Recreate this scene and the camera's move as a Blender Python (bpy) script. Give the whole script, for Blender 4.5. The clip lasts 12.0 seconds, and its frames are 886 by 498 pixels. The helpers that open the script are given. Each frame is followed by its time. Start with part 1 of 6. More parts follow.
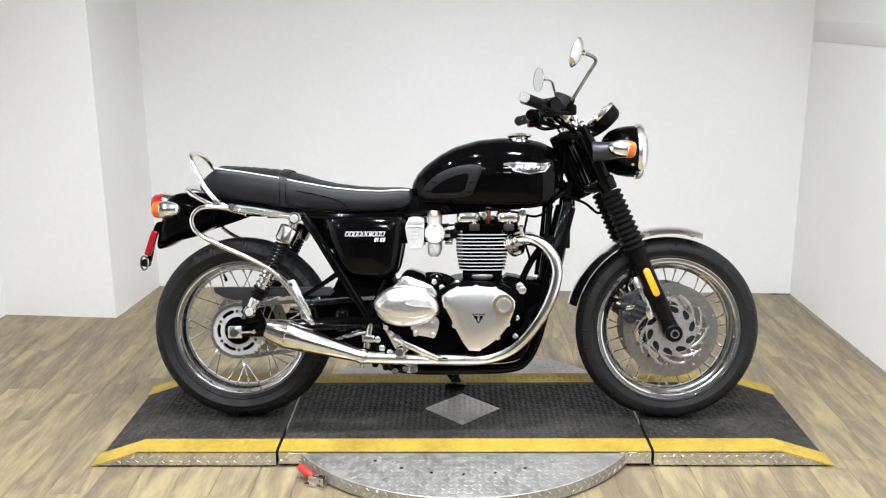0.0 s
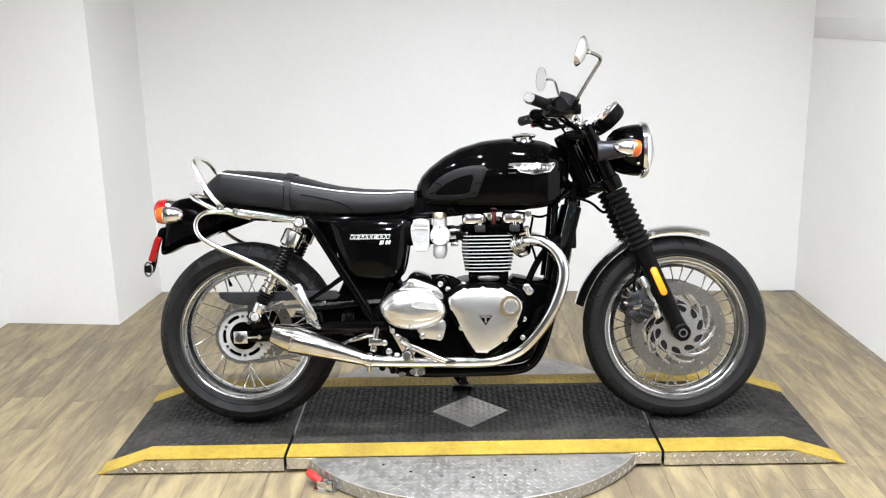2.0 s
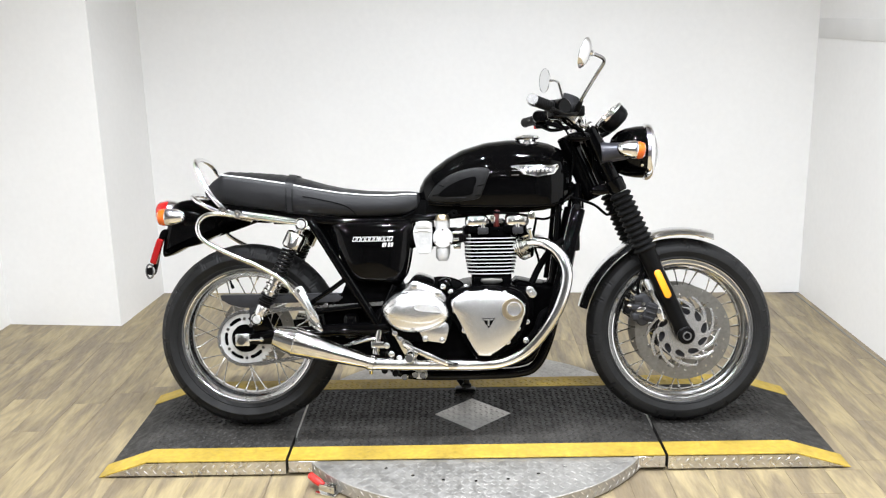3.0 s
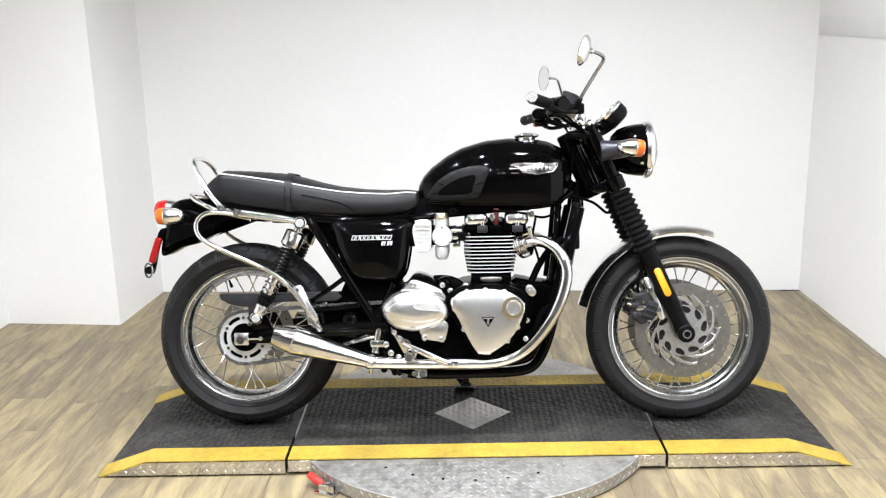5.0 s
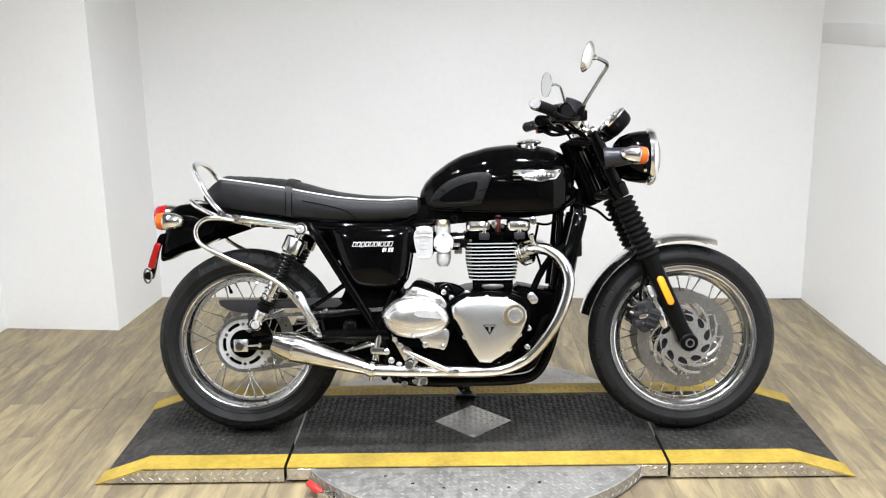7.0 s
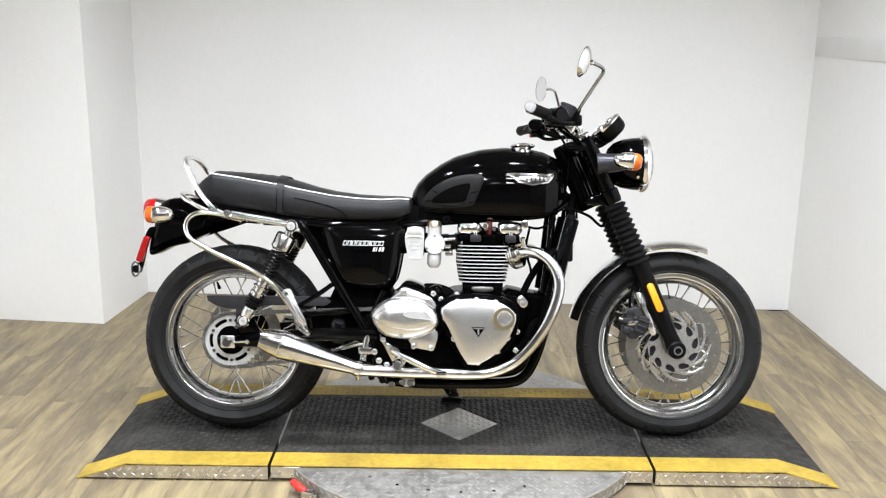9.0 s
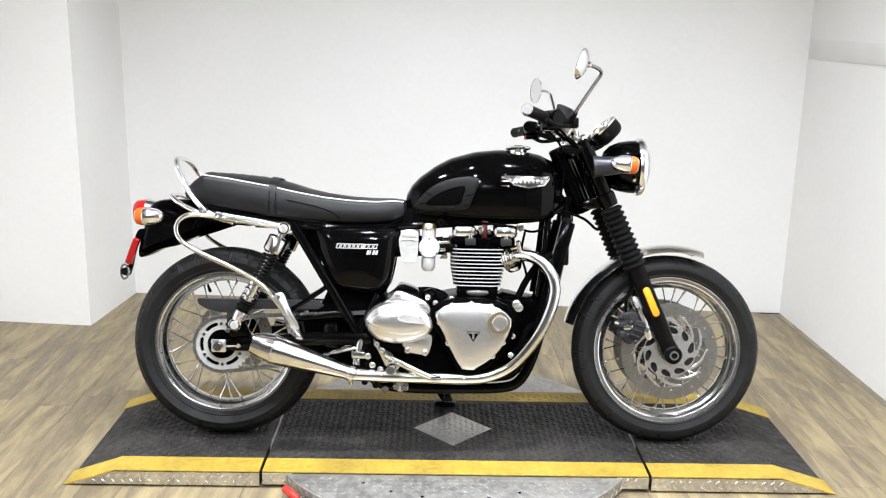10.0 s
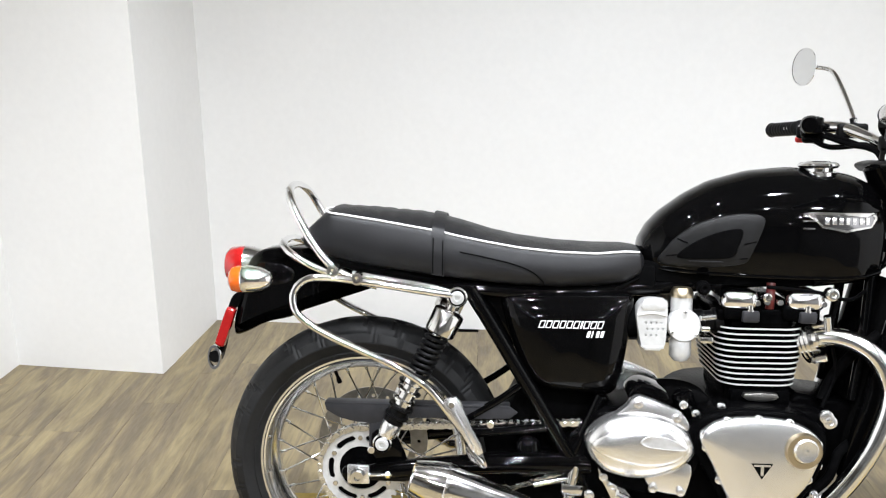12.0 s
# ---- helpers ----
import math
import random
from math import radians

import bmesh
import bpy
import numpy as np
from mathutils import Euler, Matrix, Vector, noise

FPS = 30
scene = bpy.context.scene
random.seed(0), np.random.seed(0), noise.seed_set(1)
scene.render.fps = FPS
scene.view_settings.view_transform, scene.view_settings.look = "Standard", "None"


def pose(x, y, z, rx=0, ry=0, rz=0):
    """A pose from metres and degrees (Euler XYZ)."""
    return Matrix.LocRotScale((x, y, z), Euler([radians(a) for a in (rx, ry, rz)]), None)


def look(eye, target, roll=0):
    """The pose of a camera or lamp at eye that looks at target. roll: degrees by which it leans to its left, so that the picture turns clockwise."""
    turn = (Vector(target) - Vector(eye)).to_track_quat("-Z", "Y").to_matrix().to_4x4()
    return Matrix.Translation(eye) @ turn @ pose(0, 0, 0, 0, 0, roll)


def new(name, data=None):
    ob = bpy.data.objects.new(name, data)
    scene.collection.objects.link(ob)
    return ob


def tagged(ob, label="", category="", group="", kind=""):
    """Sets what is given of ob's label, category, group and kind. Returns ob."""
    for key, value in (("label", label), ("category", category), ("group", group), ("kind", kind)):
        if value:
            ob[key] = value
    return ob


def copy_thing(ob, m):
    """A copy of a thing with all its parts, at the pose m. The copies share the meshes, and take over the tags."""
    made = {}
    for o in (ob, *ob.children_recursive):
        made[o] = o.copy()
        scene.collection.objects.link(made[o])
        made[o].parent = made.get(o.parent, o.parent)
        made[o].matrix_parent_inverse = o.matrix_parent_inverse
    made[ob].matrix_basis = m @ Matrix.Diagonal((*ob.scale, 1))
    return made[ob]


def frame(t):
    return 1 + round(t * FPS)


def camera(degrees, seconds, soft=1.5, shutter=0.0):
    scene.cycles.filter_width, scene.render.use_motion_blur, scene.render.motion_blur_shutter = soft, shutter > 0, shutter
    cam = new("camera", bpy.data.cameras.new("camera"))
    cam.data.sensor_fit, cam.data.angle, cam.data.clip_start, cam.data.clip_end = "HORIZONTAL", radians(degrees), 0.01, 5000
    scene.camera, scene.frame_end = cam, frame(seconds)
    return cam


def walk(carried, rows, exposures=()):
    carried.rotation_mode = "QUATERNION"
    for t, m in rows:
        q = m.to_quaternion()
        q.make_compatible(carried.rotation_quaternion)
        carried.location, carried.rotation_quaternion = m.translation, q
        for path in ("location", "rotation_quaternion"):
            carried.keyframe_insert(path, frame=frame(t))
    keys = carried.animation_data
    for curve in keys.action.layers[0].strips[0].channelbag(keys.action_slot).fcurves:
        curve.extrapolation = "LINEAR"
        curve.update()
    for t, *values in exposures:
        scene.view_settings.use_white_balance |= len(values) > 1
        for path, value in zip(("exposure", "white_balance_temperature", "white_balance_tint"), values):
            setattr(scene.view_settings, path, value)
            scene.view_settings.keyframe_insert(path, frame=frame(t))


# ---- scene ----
cam = camera(51.1, 12.0, soft=1.2)
PATH = [
    (0, (0.003, -2.92, 1.404), (-0.023, -0.982, 0.91), -0.4),
    (0.5, (-0.01, -2.934, 1.411), (-0.026, -0.993, 0.929), -0.7),
    (1, (-0.025, -2.933, 1.408), (-0.043, -0.997, 0.906), -1.0),
    (1.5, (-0.022, -2.919, 1.409), (-0.038, -0.98, 0.921), -1.2),
    (2, (-0.022, -2.904, 1.402), (-0.044, -0.966, 0.911), -1.2),
    (2.5, (-0.029, -2.894, 1.405), (-0.059, -0.955, 0.914), -1.1),
    (3, (-0.022, -2.888, 1.407), (-0.05, -0.949, 0.915), -1.2),
    (5, (-0.02, -2.879, 1.408), (-0.048, -0.942, 0.911), -1.3),
    (5.5, (-0.018, -2.869, 1.416), (-0.058, -0.929, 0.932), -1.7),
    (6, (-0.02, -2.866, 1.415), (-0.054, -0.924, 0.938), -1.2),
    (6.5, (-0.022, -2.865, 1.403), (-0.051, -0.924, 0.92), -1.0),
    (7, (-0.026, -2.858, 1.405), (-0.053, -0.918, 0.921), -1.0),
    (9, (-0.04, -2.852, 1.395), (-0.038, -0.91, 0.919), 0.8),
    (9.5, (-0.046, -2.851, 1.399), (-0.007, -0.905, 0.938), 1.0),
    (10, (-0.067, -2.814, 1.4), (-0.035, -0.873, 0.922), 1.2),
    (10.2, (-0.118, -2.782, 1.408), (-0.096, -0.841, 0.925), 0.7),
    (10.5, (-0.167, -2.731, 1.4), (-0.143, -0.788, 0.926), -2.0),
    (10.7, (-0.207, -2.653, 1.38), (-0.189, -0.722, 0.859), -0.6),
    (11, (-0.216, -2.451, 1.38), (-0.325, -0.521, 0.866), 0.1),
    (11.3, (-0.266, -2.209, 1.406), (-0.484, -0.29, 0.887), 0.4),
    (11.5, (-0.33, -2.083, 1.395), (-0.56, -0.168, 0.864), 0.8),
    (11.7, (-0.386, -1.918, 1.367), (-0.554, -0.004, 0.813), 0.8),
    (12, (-0.465, -1.725, 1.394), (-0.559, 0.186, 0.813), -0.1),
]
LAMP_W = 30.0
EXPOSURE = [(0, -0.34), (1, -0.33), (1.5, -0.29), (2, -0.24), (2.5, -0.18), (3, -0.15), (5, -0.12), (5.5, -0.14), (6, -0.15), (6.5, -0.21), (7, -0.29), (9, -0.28), (9.5, -0.24), (10, -0.2), (10.5, -0.15), (11, -0.15), (12, -0.19)]
walk(cam, [(t, look(eye, target, roll)) for t, eye, target, roll in PATH], EXPOSURE)

# ---- light ----
world = bpy.data.worlds.new("room_dim")
scene.world = world
world.use_nodes = True
world.node_tree.nodes["Background"].inputs[0].default_value = (0.9, 0.95, 1.0, 1)
world.node_tree.nodes["Background"].inputs[1].default_value = 0.02
CEIL = 2.75
LAMPS = [(x, y) for y in (-0.35, -1.75, -3.4, -5.3) for x in (-1.15, -0.4, 0.35, 1.1)]
for lx, ly in LAMPS:
    lamp = bpy.data.lights.new("ceiling_lamp", "AREA")
    lamp.shape, lamp.size, lamp.energy = "DISK", 0.07, LAMP_W
    lamp.color, lamp.spread = (0.897, 0.932, 0.992), radians(146)
    new("ceiling_lamp", lamp).matrix_world = pose(lx, ly, CEIL - 0.035)


# ---- materials ----
def material(name, color, rough=0.5, metal=0.0, grain=None, grain2=None, bump=0.0, bump_scale=200.0, coat=0.0, stretch=(1, 1, 1),
             rough_var=0.0, spec=0.5, random_value=0.0):
    """A surface with a base colour, varied by two noises (scale, darkest, lightest), and fine relief."""
    m = bpy.data.materials.new(name)
    m.use_nodes = True
    nt, out = m.node_tree, m.node_tree.nodes["Principled BSDF"]
    out.inputs["Roughness"].default_value, out.inputs["Metallic"].default_value = rough, metal
    out.inputs["Coat Weight"].default_value, out.inputs["Specular IOR Level"].default_value = coat, spec
    out.inputs["Coat Roughness"].default_value = 0.04
    place = nt.nodes.new("ShaderNodeTexCoord")
    fit_ = nt.nodes.new("ShaderNodeMapping")
    fit_.inputs["Scale"].default_value = stretch
    nt.links.new(place.outputs["Object"], fit_.inputs["Vector"])
    last = nt.nodes.new("ShaderNodeRGB")
    last.outputs[0].default_value = (*color, 1)
    link = last.outputs[0]
    for g in (grain, grain2):
        if g:
            n = nt.nodes.new("ShaderNodeTexNoise")
            n.inputs["Scale"].default_value, n.inputs["Detail"].default_value = g[0], 6
            nt.links.new(fit_.outputs[0], n.inputs["Vector"])
            ramp = nt.nodes.new("ShaderNodeMapRange")
            ramp.inputs["From Min"].default_value, ramp.inputs["From Max"].default_value = 0.3, 0.7
            ramp.inputs["To Min"].default_value, ramp.inputs["To Max"].default_value = g[1], g[2]
            nt.links.new(n.outputs["Fac"], ramp.inputs["Value"])
            mul = nt.nodes.new("ShaderNodeVectorMath")
            mul.operation = "SCALE"
            nt.links.new(link, mul.inputs[0])
            nt.links.new(ramp.outputs[0], mul.inputs["Scale"])
            link = mul.outputs[0]
    if random_value:
        info = nt.nodes.new("ShaderNodeObjectInfo")
        ramp = nt.nodes.new("ShaderNodeMapRange")
        ramp.inputs["To Min"].default_value, ramp.inputs["To Max"].default_value = 1 - random_value, 1 + random_value
        nt.links.new(info.outputs["Random"], ramp.inputs["Value"])
        mul = nt.nodes.new("ShaderNodeVectorMath")
        mul.operation = "SCALE"
        nt.links.new(link, mul.inputs[0])
        nt.links.new(ramp.outputs[0], mul.inputs["Scale"])
        link = mul.outputs[0]
    nt.links.new(link, out.inputs["Base Color"])
    if rough_var:
        n = nt.nodes.new("ShaderNodeTexNoise")
        n.inputs["Scale"].default_value, n.inputs["Detail"].default_value = 35, 5
        nt.links.new(fit_.outputs[0], n.inputs["Vector"])
        ramp = nt.nodes.new("ShaderNodeMapRange")
        ramp.inputs["From Min"].default_value, ramp.inputs["From Max"].default_value = 0.3, 0.7
        ramp.inputs["To Min"].default_value, ramp.inputs["To Max"].default_value = max(0, rough - rough_var), rough + rough_var
        nt.links.new(n.outputs["Fac"], ramp.inputs["Value"])
        nt.links.new(ramp.outputs[0], out.inputs["Roughness"])
    if bump:
        n = nt.nodes.new("ShaderNodeTexNoise")
        n.inputs["Scale"].default_value, n.inputs["Detail"].default_value = bump_scale, 4
        nt.links.new(fit_.outputs[0], n.inputs["Vector"])
        b = nt.nodes.new("ShaderNodeBump")
        b.inputs["Strength"].default_value, b.inputs["Distance"].default_value = bump, 0.002
        nt.links.new(n.outputs["Fac"], b.inputs["Height"])
        nt.links.new(b.outputs[0], out.inputs["Normal"])
    return m


def plank_material():
    """Washed oak vinyl: grey-brown and straw streaks along the plank, its own tone for each plank."""
    m = material("oak_vinyl", (1.0, 1.0, 1.0), 0.45, grain=(34, 0.88, 1.08), grain2=(3.4, 0.88, 1.12), bump=0.1, bump_scale=60,
                 stretch=(4.2, 0.6, 1), rough_var=0.1, random_value=0.03)
    nt = m.node_tree
    info = nt.nodes.new("ShaderNodeObjectInfo")
    shift = nt.nodes.new("ShaderNodeVectorMath")
    shift.operation = "SCALE"
    shift.inputs[0].default_value = (31, 17, 5)
    nt.links.new(info.outputs["Random"], shift.inputs["Scale"])
    spot = next(n for n in nt.nodes if n.type == "MAPPING")
    nt.links.new(shift.outputs[0], spot.inputs["Location"])
    streak = nt.nodes.new("ShaderNodeTexNoise")
    streak.inputs["Scale"].default_value, streak.inputs["Detail"].default_value, streak.inputs["Distortion"].default_value = 3.6, 7, 1.6
    nt.links.new(spot.outputs[0], streak.inputs["Vector"])
    mean = nt.nodes.new("ShaderNodeMath")
    mean.operation = "MULTIPLY_ADD"
    mean.inputs[1].default_value, mean.inputs[2].default_value = 0.10, -0.05
    nt.links.new(info.outputs["Random"], mean.inputs[0])
    both = nt.nodes.new("ShaderNodeMath")
    both.operation = "ADD"
    nt.links.new(streak.outputs["Fac"], both.inputs[0])
    nt.links.new(mean.outputs[0], both.inputs[1])
    tone = nt.nodes.new("ShaderNodeValToRGB")
    tone.color_ramp.elements[0].position, tone.color_ramp.elements[0].color = 0.36, (0.162, 0.127, 0.080, 1)
    tone.color_ramp.elements[1].position, tone.color_ramp.elements[1].color = 0.66, (0.300, 0.240, 0.130, 1)
    half_way = tone.color_ramp.elements.new(0.49)
    half_way.color = (0.212, 0.168, 0.097, 1)
    nt.links.new(both.outputs[0], tone.inputs["Fac"])
    plain = next(n for n in nt.nodes if n.type == "RGB")
    for link in list(plain.outputs[0].links):
        nt.links.new(tone.outputs["Color"], link.to_socket)
    return m


PLANK = plank_material()
WALL = material("wall_paint", (0.83, 0.825, 0.81), 0.7, grain=(1.3, 0.97, 1.02), grain2=(40, 0.985, 1.01), bump=0.07, bump_scale=140)
TRIM = material("trim_paint", (0.78, 0.775, 0.76), 0.45, grain=(6, 0.96, 1.02), bump=0.05)
CEILING = material("ceiling_paint", (0.22, 0.22, 0.218), 0.85, grain=(5, 0.95, 1.03), bump=0.2, bump_scale=90)
# dark tone for added walls out of view, so gloss and chrome reflect dark
UNSEEN_WALL = material("unseen_dark_wall", (0.13, 0.129, 0.126), 0.8, grain=(1.5, 0.8, 1.15), bump=0.1)
TREAD_BLACK = material("black_tread_paint", (0.01063, 0.01003, 0.00918), 0.5, spec=0.17, grain=(9, 0.7, 1.7), grain2=(120, 0.7, 1.5), bump=0.25, rough_var=0.15)


def lighten_front(m, y0, y1, grey):
    """Scales the deck's colour by grey in front of y0, fading out raggedly towards y1."""
    nt = m.node_tree
    out = nt.nodes["Principled BSDF"]
    place = nt.nodes.new("ShaderNodeTexCoord")
    axes = nt.nodes.new("ShaderNodeSeparateXYZ")
    nt.links.new(place.outputs["Object"], axes.inputs[0])
    rag = nt.nodes.new("ShaderNodeTexNoise")
    rag.inputs["Scale"].default_value, rag.inputs["Detail"].default_value = 6, 6
    nt.links.new(place.outputs["Object"], rag.inputs["Vector"])
    shift = nt.nodes.new("ShaderNodeMath")
    shift.operation = "MULTIPLY_ADD"
    shift.inputs[1].default_value = 0.22
    nt.links.new(rag.outputs["Fac"], shift.inputs[0])
    nt.links.new(axes.outputs["Y"], shift.inputs[2])
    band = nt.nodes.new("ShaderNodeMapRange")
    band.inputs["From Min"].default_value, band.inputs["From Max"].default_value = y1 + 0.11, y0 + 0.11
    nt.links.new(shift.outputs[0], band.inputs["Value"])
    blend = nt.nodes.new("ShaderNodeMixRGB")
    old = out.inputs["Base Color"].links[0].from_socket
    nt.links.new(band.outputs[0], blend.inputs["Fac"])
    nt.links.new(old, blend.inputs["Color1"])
    pale = nt.nodes.new("ShaderNodeVectorMath")
    pale.operation = "SCALE"
    pale.inputs["Scale"].default_value = grey
    nt.links.new(old, pale.inputs[0])
    nt.links.new(pale.outputs[0], blend.inputs["Color2"])
    nt.links.new(blend.outputs[0], out.inputs["Base Color"])
    return m


lighten_front(TREAD_BLACK, -0.02, 0.10, 1.9)
YELLOW = material("yellow_safety_paint", (0.41, 0.282, 0.035), 0.55, grain=(9, 0.72, 1.1), grain2=(70, 0.74, 1.08), bump=0.15, rough_var=0.12)
SIDE_PLATE = material("polished_tread_side_plate", (0.72, 0.70, 0.67), 0.30, 1.0, grain=(7, 0.82, 1.08), grain2=(80, 0.86, 1.08), bump=0.08, rough_var=0.08)
PLATE = material("bright_tread_plate", (0.44, 0.428, 0.405), 0.44, 0.8, grain=(7, 0.82, 1.08), grain2=(80, 0.86, 1.08), bump=0.12, rough_var=0.12)
CHROME = material("chrome", (0.86, 0.86, 0.87), 0.09, 1.0, grain=(12, 0.94, 1.02), rough_var=0.03)
STEEL = material("polished_steel", (0.70, 0.695, 0.68), 0.12, 1.0, grain=(30, 0.9, 1.04), rough_var=0.05)
BRUSHED = material("brushed_aluminium", (0.79, 0.785, 0.778), 0.25, 0.95, grain=(90, 0.97, 1.02), grain2=(6, 0.985, 1.01), stretch=(1, 1, 8), rough_var=0.02)
RIM = material("rim_chrome", (0.88, 0.885, 0.89), 0.15, 1.0, grain=(25, 0.92, 1.04), rough_var=0.03)
SPOKE = material("spoke_steel", (0.80, 0.80, 0.79), 0.13, 1.0, grain=(60, 0.9, 1.05), rough_var=0.04)
PIPE = material("heat_dulled_chrome", (0.855, 0.86, 0.862), 0.13, 1.0, grain=(20, 0.93, 1.03), grain2=(4, 0.95, 1.03), rough_var=0.05)
# chrome with a dark reflection put into its colour; also the grey badge field
DARKENED_CHROME = material("darkened_chrome", (0.30, 0.30, 0.31), 0.12, 1.0, grain=(20, 0.9, 1.06), rough_var=0.04)
BLADE = material("polished_blade", (0.84, 0.84, 0.85), 0.19, 1.0, grain=(14, 0.94, 1.03), rough_var=0.05)
CAST = material("cast_aluminium", (0.56, 0.56, 0.552), 0.42, 0.45, grain=(70, 0.88, 1.05), bump=0.12)
INSET = material("dull_cast_inset", (0.50, 0.495, 0.485), 0.48, 0.7, grain=(90, 0.88, 1.05), bump=0.1)
GREY_STEEL = material("brake_disc_steel", (0.29, 0.282, 0.265), 0.36, 1.0, grain=(90, 0.85, 1.08), bump=0.05)
GLOSS = material("black_gloss_paint", (0.0010, 0.0010, 0.0011), 0.04, grain=(8, 0.8, 1.3), spec=0.14)
SATIN = material("black_satin_metal", (0.0025, 0.0025, 0.0026), 0.38, spec=0.09, grain=(30, 0.75, 1.35), bump=0.05, rough_var=0.08)
CRINKLE = material("black_engine_coat", (0.0012, 0.0012, 0.0013), 0.22, spec=0.008, grain=(60, 0.7, 1.4), bump=0.03, bump_scale=300)
RUBBER = material("tyre_rubber", (0.0105, 0.0105, 0.0106), 0.55, spec=0.16, grain=(14, 0.82, 1.25), grain2=(150, 0.9, 1.12), bump=0.1, rough_var=0.1)
GRIP = material("grip_rubber", (0.0048, 0.0048, 0.005), 0.5, spec=0.10, grain=(80, 0.8, 1.25), bump=0.2)
VINYL = material("seat_vinyl", (0.0080, 0.0080, 0.0088), 0.42, spec=0.26, grain=(10, 0.88, 1.15), grain2=(300, 0.9, 1.1), bump=0.18, bump_scale=900, rough_var=0.06)
PIPING = material("white_piping", (0.75, 0.75, 0.73), 0.45, grain=(40, 0.94, 1.03))
PAD = material("grey_rubber_pad", (0.009, 0.009, 0.0092), 0.4, spec=0.14, grain=(60, 0.88, 1.15), bump=0.2, bump_scale=700)
AMBER = material("amber_lens", (0.60, 0.105, 0.009), 0.14, coat=0.6, grain=(60, 0.9, 1.08))
AMBER_FLAT = material("amber_reflector", (0.90, 0.33, 0.012), 0.25, coat=0.5, grain=(200, 0.88, 1.06))
RED = material("red_lens", (0.32, 0.008, 0.008), 0.14, coat=0.7, grain=(70, 0.85, 1.1))
RED_GRIP = material("red_dipped_grip", (0.58, 0.025, 0.02), 0.42, grain=(30, 0.85, 1.08))
RED_LEAD = material("dark_red_lead", (0.085, 0.006, 0.005), 0.4, grain=(40, 0.8, 1.1))
GOLD = material("gold_anodised", (0.56, 0.47, 0.33), 0.3, 1.0, grain=(50, 0.9, 1.05))
WHITE = material("white_decal", (0.60, 0.60, 0.59), 0.4, grain=(60, 0.95, 1.02))
MIRROR = material("mirror_glass", (0.90, 0.91, 0.92), 0.01, 1.0, grain=(2, 0.99, 1.0))
SILVER = material("silver_paint", (0.56, 0.56, 0.552), 0.38, 0.3, grain=(50, 0.95, 1.03), bump=0.04)
SLATE = material("slate_satin_paint", (0.030, 0.030, 0.037), 0.32, 0.4, grain=(30, 0.85, 1.15))
GUARD_GREY = material("dark_grey_plastic", (0.020, 0.020, 0.022), 0.5, spec=0.2, grain=(40, 0.85, 1.2), bump=0.08)
MATT = material("matt_black_core", (0.003, 0.003, 0.003), 0.8, spec=0.0, grain=(80, 0.7, 1.3))
DARK = material("black_plastic", (0.0022, 0.0022, 0.0023), 0.4, spec=0.004, grain=(50, 0.8, 1.25), bump=0.08)
GLASS = bpy.data.materials.new("lens_glass")
GLASS.use_nodes = True
GLASS.node_tree.nodes["Principled BSDF"].inputs["Transmission Weight"].default_value = 1.0
GLASS.node_tree.nodes["Principled BSDF"].inputs["Roughness"].default_value = 0.02
GLASS.node_tree.nodes["Principled BSDF"].inputs["IOR"].default_value = 1.45


# ---- mesh tools ----
def part(name, bm, mat, parent=None, label="", sharp=38):
    """Links a bmesh as one mesh object under a thing or a part."""
    me = bpy.data.meshes.new(name)
    bm.normal_update()
    bm.to_mesh(me)
    bm.free()
    for one in mat if isinstance(mat, (list, tuple)) else (mat,):
        me.materials.append(one)
    me.polygons.foreach_set("use_smooth", [True] * len(me.polygons))
    me.set_sharp_from_angle(angle=radians(sharp))
    ob = new(name, me)
    ob.parent = parent
    if label:
        ob["label"] = label
    return ob


def share(name, like, parent, m):
    """Another piece on the mesh of an earlier one, at its own pose."""
    ob = new(name, like.data)
    ob.parent = parent
    ob.matrix_basis = m
    return ob


def joined(*many):
    out = bmesh.new()
    for b in many:
        me = bpy.data.meshes.new("joining")
        b.to_mesh(me)
        b.free()
        out.from_mesh(me)
        bpy.data.meshes.remove(me)
    return out


def box(x0, x1, y0, y1, z0, z1, bevel=0.003, seg=2):
    bm = bmesh.new()
    bmesh.ops.create_cube(bm, size=1, matrix=Matrix.Translation(((x0 + x1) / 2, (y0 + y1) / 2, (z0 + z1) / 2)) @ Matrix.Diagonal((x1 - x0, y1 - y0, z1 - z0, 1)))
    if bevel:
        bmesh.ops.bevel(bm, geom=bm.edges[:], offset=bevel, segments=seg, profile=0.5, affect="EDGES")
    return bm


def moved(bm, m):
    bmesh.ops.transform(bm, matrix=m, verts=bm.verts[:])
    return bm


def skin(bm, rings, closed_ring=True, cap=True, closed_path=False):
    """Faces between rings of points."""
    rows = [[bm.verts.new(p) for p in ring] for ring in rings]
    n = len(rows[0])
    pairs = list(zip(rows, rows[1:])) + ([(rows[-1], rows[0])] if closed_path else [])
    for a, b in pairs:
        for i in range(n if closed_ring else n - 1):
            j = (i + 1) % n
            bm.faces.new((a[i], a[j], b[j], b[i]))
    if cap and not closed_path and closed_ring:
        bm.faces.new(rows[0][::-1])
        bm.faces.new(rows[-1])
    bmesh.ops.recalc_face_normals(bm, faces=bm.faces[:])
    return bm


